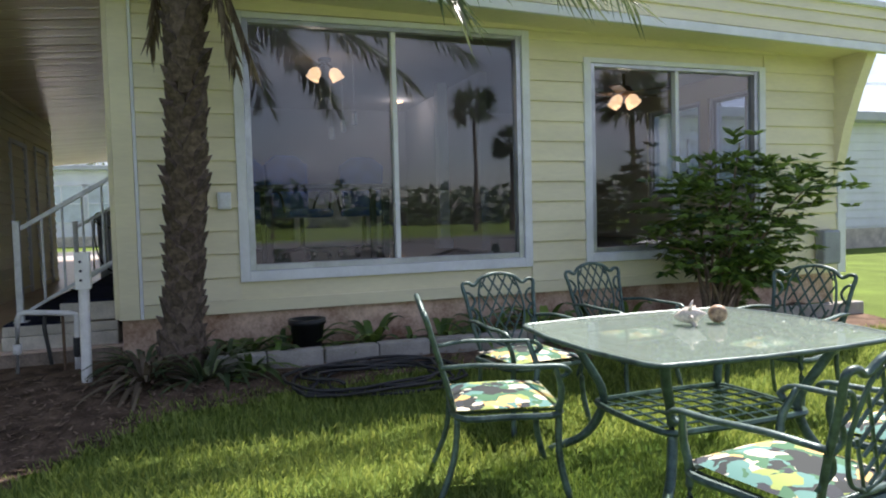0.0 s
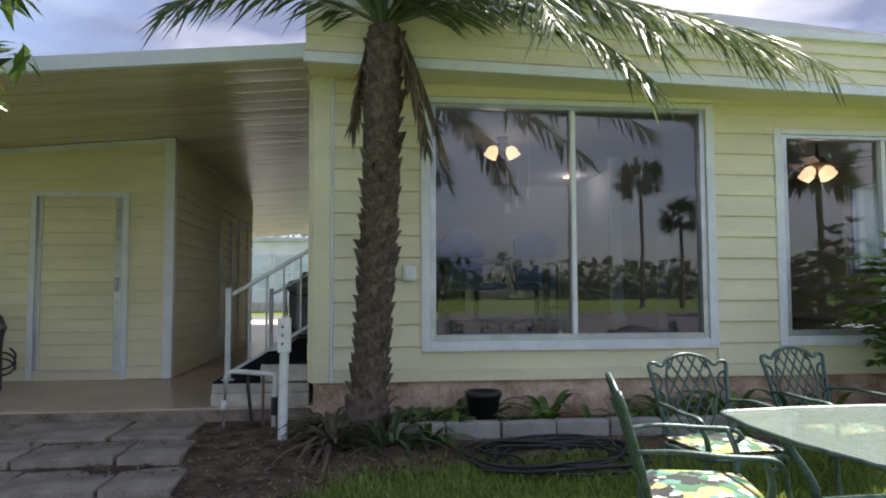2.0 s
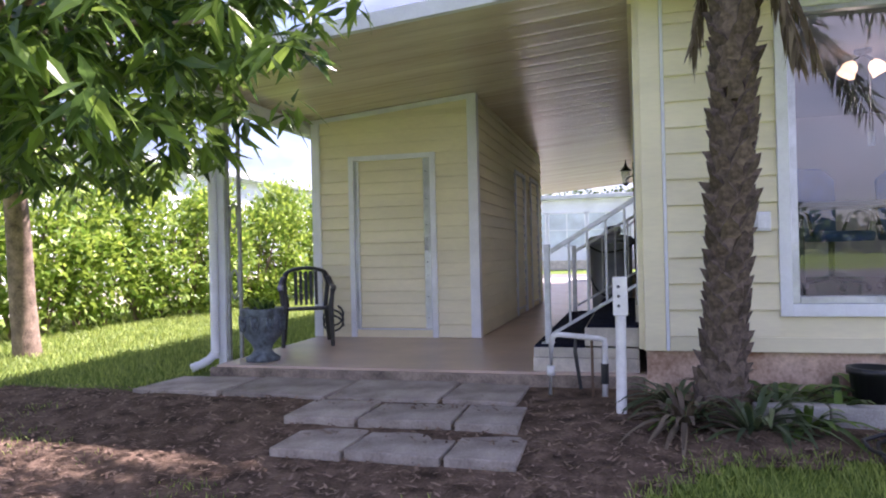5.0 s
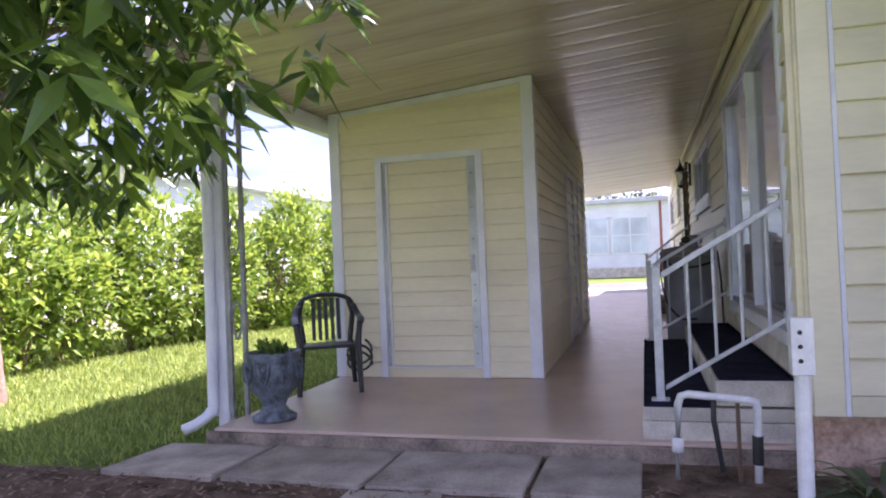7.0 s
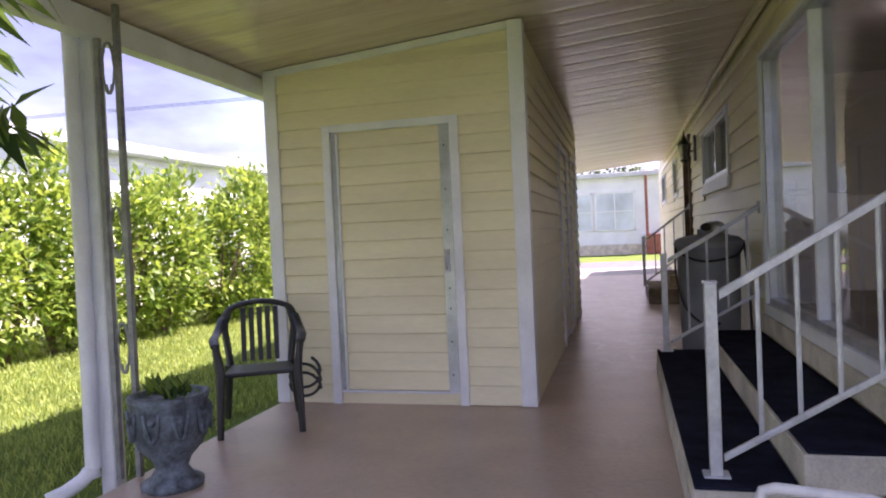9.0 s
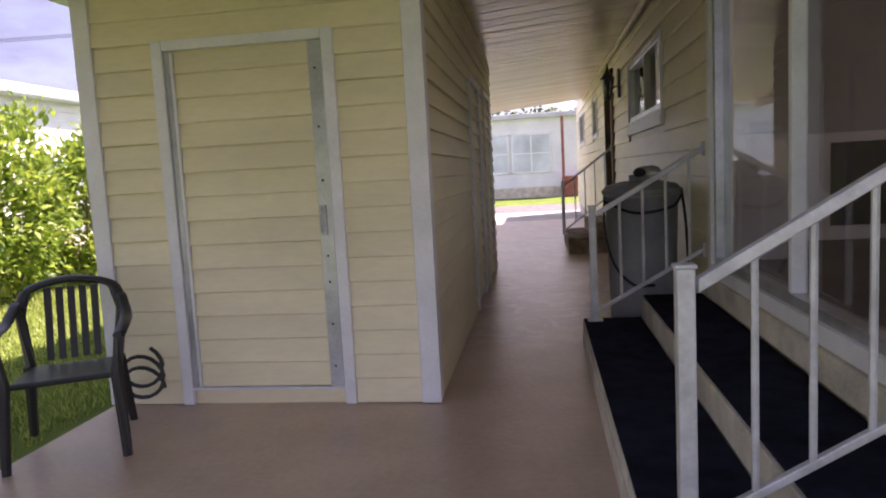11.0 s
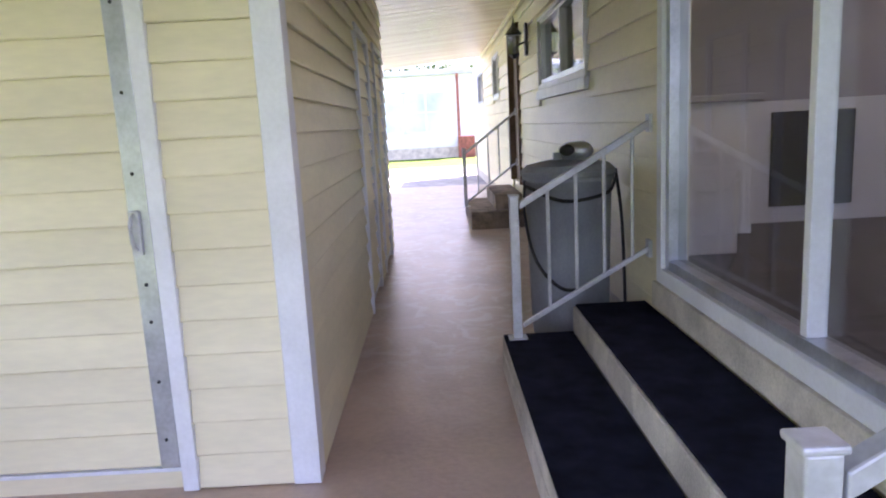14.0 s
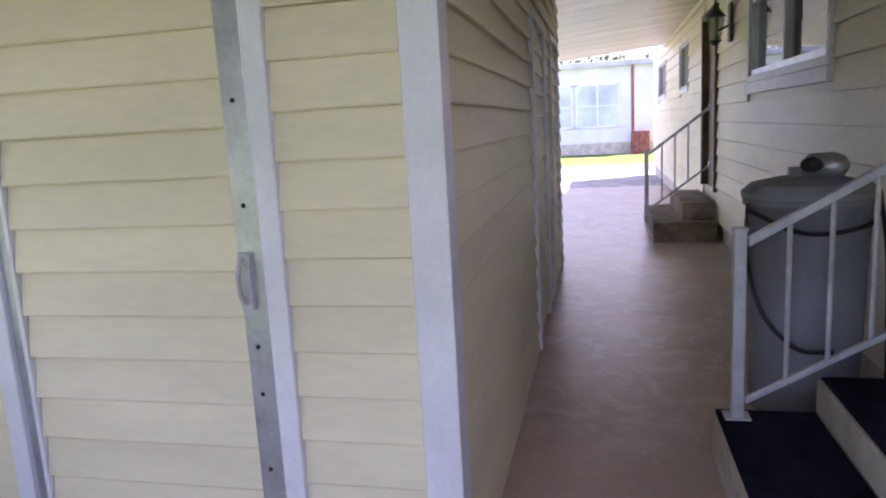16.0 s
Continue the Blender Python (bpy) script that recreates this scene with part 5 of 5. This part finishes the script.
def patio_chair():
    """Cast metal armchair with a lattice back and a floral cushion; it faces +y."""
    c = empty("patio_chair", "green cast metal patio armchair with a floral cushion", "chair", "chairs round the table")

    def back(u, z):
        return (u, -0.22 - (z - 0.42) * 0.28 + 0.10 * u * u, z)
    fr = Shape()
    outline = [(-0.20, 0.44), (-0.23, 0.60), (-0.25, 0.78), (-0.265, 0.87), (-0.225, 0.885), (-0.18, 0.865), (-0.12, 0.91), (0, 0.935), (0.12, 0.91), (0.18, 0.865), (0.225, 0.885), (0.265, 0.87), (0.25, 0.78), (0.23, 0.60), (0.20, 0.44)]
    fr.tube(curve([back(*p) for p in outline], 4), 0.013, 6)
    for sx in (-1, 1):
        fr.tube(curve([back(sx * 0.12, 0.91), back(sx * 0.155, 0.80), back(sx * 0.16, 0.65), back(sx * 0.09, 0.50), back(0, 0.45)], 4), 0.008, 5)
        for z in (0.56, 0.66, 0.76):
            fr.tube(curve([back(sx * 0.235, z - 0.06), back(sx * 0.19, z), back(sx * 0.215, z + 0.05), back(sx * 0.245, z + 0.06)], 3), 0.009, 5)
    fr.tube([back(-0.20, 0.44), back(0.20, 0.44)], 0.012, 6)
    fr.done("backrest", GREENM, c, smooth=True)
    la = Shape()
    for k in range(-4, 5):
        for sg in (-1, 1):
            pts = []
            for q in range(13):
                z = 0.47 + 0.45 * q / 12
                u = k * 0.075 + sg * (z - 0.69) * 0.62
                lim = 0.15 if z > 0.62 else max(0.02, 0.15 - (0.62 - z) * 0.9)
                ztop = 0.93 - 0.9 * u * u
                if abs(u) < lim and z < ztop:
                    pts.append(back(u, z))
            if len(pts) > 1:
                la.tube(pts, 0.0065, 5)
    la.done("lattice", GREENM, c)
    seat = Shape().tube(curve([(-0.22, -0.21, 0.41), (-0.25, 0.0, 0.41), (-0.24, 0.22, 0.41), (0, 0.25, 0.41), (0.24, 0.22, 0.41), (0.25, 0.0, 0.41), (0.22, -0.21, 0.41), (-0.22, -0.21, 0.41)], 4), 0.015, 6)
    for k in range(7):
        seat.tube([(-0.21 + k * 0.07, -0.21, 0.405), (-0.21 + k * 0.07, 0.235, 0.405)], 0.007, 5)
    seat.done("seat", GREENM, c)
    cu = Shape()
    n = 10
    for zz in (0, 1):
        for j in range(n + 1):
            for i in range(n + 1):
                u, v = -1 + 2 * i / n, -1 + 2 * j / n
                puff = (1 - u ** 4) * (1 - v ** 4)
                cu.v.append((u * 0.235, v * 0.225 + 0.01, 0.424 + (0.022 + 0.030 * puff if zz else 0.022 - 0.018 * puff) + 0.004 * noise.noise((u * 2, v * 2, 3))))
    k = (n + 1) ** 2
    for j in range(n):
        for i in range(n):
            a = j * (n + 1) + i
            cu.f += [(k + a, k + a + 1, k + a + n + 2, k + a + n + 1), (a, a + n + 1, a + n + 2, a + 1)]
    cu.done("cushion", FLORAL, c, smooth=True)
    for sx in (-1, 1):
        Shape().tube(curve([back(sx * 0.245, 0.64), (sx * 0.285, -0.12, 0.655), (sx * 0.30, 0.08, 0.645), (sx * 0.295, 0.22, 0.64), (sx * 0.28, 0.26, 0.61), (sx * 0.27, 0.235, 0.585)], 5), 0.016, 7, 0.7).done("arm", GREENM, c, smooth=True)
        Shape().tube(curve([(sx * 0.29, 0.20, 0.64), (sx * 0.25, 0.235, 0.52), (sx * 0.235, 0.225, 0.41), (sx * 0.245, 0.225, 0.2), (sx * 0.265, 0.27, 0.0)], 4), [0.012, 0.013, 0.014, 0.015, 0.016] + [0.016] * 12, 6).done("leg", GREENM, c, smooth=True)
        Shape().tube(curve([(sx * 0.21, -0.21, 0.42), (sx * 0.215, -0.23, 0.22), (sx * 0.24, -0.31, 0.0)], 4), 0.014, 6).done("leg", GREENM, c, smooth=True)
    return c


pc = patio_chair()
pc.matrix_world = pose(1.72, 2.44, GZ, 0, 0, -105) @ Matrix.Diagonal((0.97, 0.97, 0.93, 1))
for x, y, a in ((2.26, 3.24, 186), (3.18, 3.60, 192), (3.72, 2.80, 104), (2.20, 1.26, 8), (2.92, 1.36, 14)):
    copy_thing(pc, pose(x, y, GZ, 0, 0, a) @ Matrix.Diagonal((0.98, 0.98, 0.98, 1)))

# ---- inside the house ----
lampin = empty("ceiling_lamp", "two-shade ceiling lamp, lit warm, inside the window", "lamp")
Shape().lathe([(0.02, 0), (0.07, 0.02), (0.07, 0.05)], (1.81, 7.0, 2.65), 12).tube([(1.73, 7.0, 2.60), (1.81, 7.0, 2.66), (1.89, 7.0, 2.60)], 0.012, 6).done("holder", DARK, lampin)
TULIP = [(0.022, 0.0), (0.05, -0.025), (0.066, -0.065), (0.062, -0.10), (0.074, -0.135)]
for sx in (-1, 1):
    sd = Shape().lathe(TULIP, (0, 0, 0), 14, 0.05).done("shade", BULB, lampin, smooth=True)
    sd.matrix_world = pose(1.81 + sx * 0.075, 7.0, 2.60, 0, sx * -28, 0)
fan = empty("ceiling_fan", "dark ceiling fan with a lit three-bulb lamp", "fan")
FXX, FYY = 5.48, 7.0
Shape().tube([(FXX, FYY, 2.70), (FXX, FYY, 2.52)], 0.02, 8).lathe([(0.10, 0), (0.13, 0.04), (0.08, 0.12)], (FXX, FYY, 2.42), 14).done("motor", BROWN, fan)
for k in range(5):
    a = radians(72 * k + 10)
    b = Shape().box(0.14, 0.62, -0.065, 0.065, -0.004, 0.004).done("blade", BROWN, fan, bevel=0.003)
    b.matrix_world = pose(FXX, FYY, 2.46, 8, 0, math.degrees(a))
for k in range(4):
    a = 90 * k + 20
    sd = Shape().lathe(TULIP, (0, 0, 0), 14, 0.05).done("bulb_shade", BULB, fan, smooth=True)
    sd.matrix_world = pose(FXX, FYY, 2.42, 0, 0, a) @ pose(0.09, 0, 0, 0, -38, 0)
# the last entry is an added fill for the island, without a fixture
for nm, p, e in (("lamp_bulb_light", (1.72, 7.0, 2.28), 1.0), ("fan_bulb_light", (FXX, FYY, 2.16), 1.2), ("downlight_light", (3.3, 9.4, 2.60), 2), ("island_fill_light", (0.9, 8.0, 2.60), 1.2)):
    lt = new(nm, bpy.data.lights.new(nm, "POINT"))
    lt.data.energy, lt.data.color, lt.data.shadow_soft_size, lt.location = e, (1.0, 0.85, 0.68), 0.08, p
pend = empty("pendant_lamps", "row of three small glass pendant lamps", "lamp")
for k in range(3):
    Shape().tube([(1.86 + 0.11 * k, 7.0 - 0.06 * k, 2.70), (1.86 + 0.11 * k, 7.0 - 0.06 * k, 1.95)], 0.002, 4).lathe([(0.028, 0), (0.028, 0.12)], (1.86 + 0.11 * k, 7.0 - 0.06 * k, 1.86 + 0.07 * k), 10).done("shade", CAB, pend)
dl = tagged(Shape().lathe([(0.085, 0), (0.085, 0.02)], (3.3, 9.5, 2.682), 16).done("downlight", DOWNL), "round recessed ceiling light, lit warm", "lamp")
col = tagged(Shape().box(3.40, 3.53, 8.0, 8.13, 0.60, 2.70).box(3.37, 3.56, 7.97, 8.16, 0.60, 0.72).done("white_column", CAB, bevel=0.006), "slim white square column inside the room", "column")
isl = empty("kitchen_island", "white panelled kitchen island with a pale top", "cabinet")
Shape().box(0.06, 0.60, 8.85, 9.45, 0.72, 1.48).box(0.06, 0.53, 8.87, 9.45, 0.60, 0.72).done("body", CAB, isl, bevel=0.005)
Shape().box(0.05, 0.64, 8.81, 9.48, 1.48, 1.52).done("worktop", INWALL, isl, bevel=0.006)
cab2 = empty("tall_cabinet", "white cabinet run with a dark oven", "cabinet")
Shape().box(0.9, 3.2, 9.9, 10.38, 0.60, 1.48).done("body", CAB, cab2, bevel=0.005)
Shape().box(1.2, 1.8, 9.875, 9.9, 0.72, 1.4).done("oven_door", DARK, cab2, bevel=0.005)


def office_chair(x, y, a, mat):
    c = empty("swivel_chair", "blue upholstered swivel chair on castors", "chair", "blue chairs")
    Shape().add([(u * 0.25, v * 0.24, 0.47 + dz) for dz in (-0.04, 0.05) for u, v in ((-1, -1), (1, -1), (1, 1), (-1, 1))], [(3, 2, 1, 0), (4, 5, 6, 7), (0, 1, 5, 4), (1, 2, 6, 5), (2, 3, 7, 6), (3, 0, 4, 7)]).done("seat", mat, c, bevel=0.03)
    Shape().add([(u * w, -0.24 - d - 0.1 * (z - 0.5), z) for d in (0, 0.07) for u, w, z in ((-1, 0.22, 0.5), (1, 0.22, 0.5), (1, 0.25, 1.0), (0.5, 0.25, 1.1), (-0.5, 0.25, 1.1), (-1, 0.25, 1.0))], [tuple(range(6)), tuple(range(11, 5, -1))] + [(i, 6 + i, 6 + (i + 1) % 6, (i + 1) % 6) for i in range(6)]).done("backrest", mat, c, bevel=0.02)
    b = Shape().tube([(0, 0, 0.1), (0, 0, 0.44)], 0.025, 8)
    for k in range(5):
        t = k * 1.2566
        b.tube([(0, 0, 0.12), (0.27 * math.cos(t), 0.27 * math.sin(t), 0.07)], 0.016, 6).ball((0.27 * math.cos(t), 0.27 * math.sin(t), 0.032), 0.03, 6)
    b.done("base", DARK, c)
    for sx in (-1, 1):
        Shape().tube(curve([(sx * 0.24, -0.2, 0.5), (sx * 0.29, -0.15, 0.68), (sx * 0.29, 0.1, 0.68), (sx * 0.25, 0.12, 0.48)], 4), 0.014, 6).done("arm", DARK, c)
    c.matrix_world = pose(x, y, 0.602, 0, 0, a)


office_chair(0.98, 7.2, 185, BLUE)
office_chair(1.5, 6.9, -160, BLUE)
office_chair(2.2, 7.1, 170, BLUE)
dt = empty("inner_table", "dark dining table inside the window", "table")
Shape().box(1.0, 2.3, 6.1, 6.75, 1.30, 1.34).done("top", DARK, dt, bevel=0.006)
for x in (1.1, 2.2):
    for y in (6.18, 6.67):
        Shape().box(x - 0.03, x + 0.03, y - 0.03, y + 0.03, 0.60, 1.30).done("leg", DARK, dt)

# ---- grass, litter ----
def scatter(name, n, box, size, width, mat, label, cat, keep, flat=False, seed=1):
    g = np.random.default_rng(seed)
    X, Y = g.uniform(box[0], box[1], n), g.uniform(box[2], box[3], n)
    P = [(x, y) for x, y in zip(X, Y) if keep(x, y)]
    n = len(P)
    a = g.uniform(0, 6.283, n)
    L = size * g.uniform(0.5, 1.3, n)
    lean = g.uniform(0.2, 0.9, n) if not flat else g.uniform(3, 8, n)
    vs, fs = [], []
    for i, (x, y) in enumerate(P):
        z = ground_z(x, y) + (0.0 if not flat else 0.028)
        ca, sa = math.cos(a[i]), math.sin(a[i])
        h = L[i] / math.sqrt(1 + lean[i] ** 2)
        dx, dy = ca * lean[i] * h, sa * lean[i] * h
        w = width * (0.7 + 0.6 * g.random())
        vs += [(x - sa * w, y + ca * w, z), (x + sa * w, y - ca * w, z), (x + dx * 0.55 + sa * w * 0.8, y + dy * 0.55 - ca * w * 0.8, z + h * 0.7), (x + dx, y + dy, z + h)]
        fs += [(i * 4, i * 4 + 1, i * 4 + 2), (i * 4, i * 4 + 2, i * 4 + 3)]
    me = bpy.data.meshes.new(name)
    me.from_pydata(vs, [], fs)
    me.materials.append(mat)
    return tagged(new(name, me), label, cat, kind="stuff")


def lawn_here(x, y):
    return not in_bed(x, y) and not (-4.0 < x < -0.6 and y > 3.4 and y < 5.3 and x < -0.5)


scatter("grass", 130000, (-1.6, 6.4, -0.6, 4.5), 0.065, 0.0035, GRASSB, "short sunlit lawn grass", "grass", lambda x, y: lawn_here(x, y), seed=2)
scatter("grass_beside_slab", 60000, (-9.5, -3.75, 4.0, 15.0), 0.07, 0.006, GRASSB, "short lawn grass beside the slab", "grass", lambda x, y: not in_bed(x, y) and x < -3.9, seed=4)
scatter("grass_tufts", 9000, (-4.5, 1.2, 0.2, 4.4), 0.05, 0.004, GRASSB, "thin grass tufts in the shade", "grass", lambda x, y: noise.noise((x * 1.5, y * 1.5, 7)) > 0.12 and not (-3.0 < x < -0.55 and y > 3.4), seed=5)
scatter("grass_fringe", 60000, (-5.2, 5.4, 0.4, 4.4), 0.06, 0.0035, GRASSB, "ragged grass along the soil's edge", "grass", lambda x, y: in_bed(x, y) and not in_bed(x, y - 0.1 - 0.35 * abs(noise.noise((x * 3, y * 3, 5)))), seed=9)
scatter("leaf_litter", 14000, (-5.2, 3.2, 0.8, 4.9), 0.05, 0.009, LITTER, "scattered dry brown leaves on the soil", "leaves", lambda x, y: in_bed(x, y), True, seed=6)

# ---- lap siding, board by board ----
siding(north, "x", XW + 0.177, XE - 0.02, YF, -1, 0.402, 2.638, 0.180, HOLES_F)
siding(side, "y", YF + 0.102, HD[0] - 0.01, XW, -1, 0.31, 2.765, 0.180, [SLD, (KW[0] - 0.03, KW[1] + 0.03, KW[2] - 0.09, KW[3]), HD])
siding(side, "y", HD[1] + 0.01, 23.4, XW, -1, 0.31, 2.765, 0.180, [W3, W4])
siding(sf, "x", SX0 + 0.072, SX1 - 0.077, SY0, -1, ZS + 0.006, 2.56, 0.132, [SDOOR])
siding(ss, "y", SY0 + 0.077, SY1, SX1, 1, ZS + 0.006, 2.66, 0.132, [SD1, SD2])
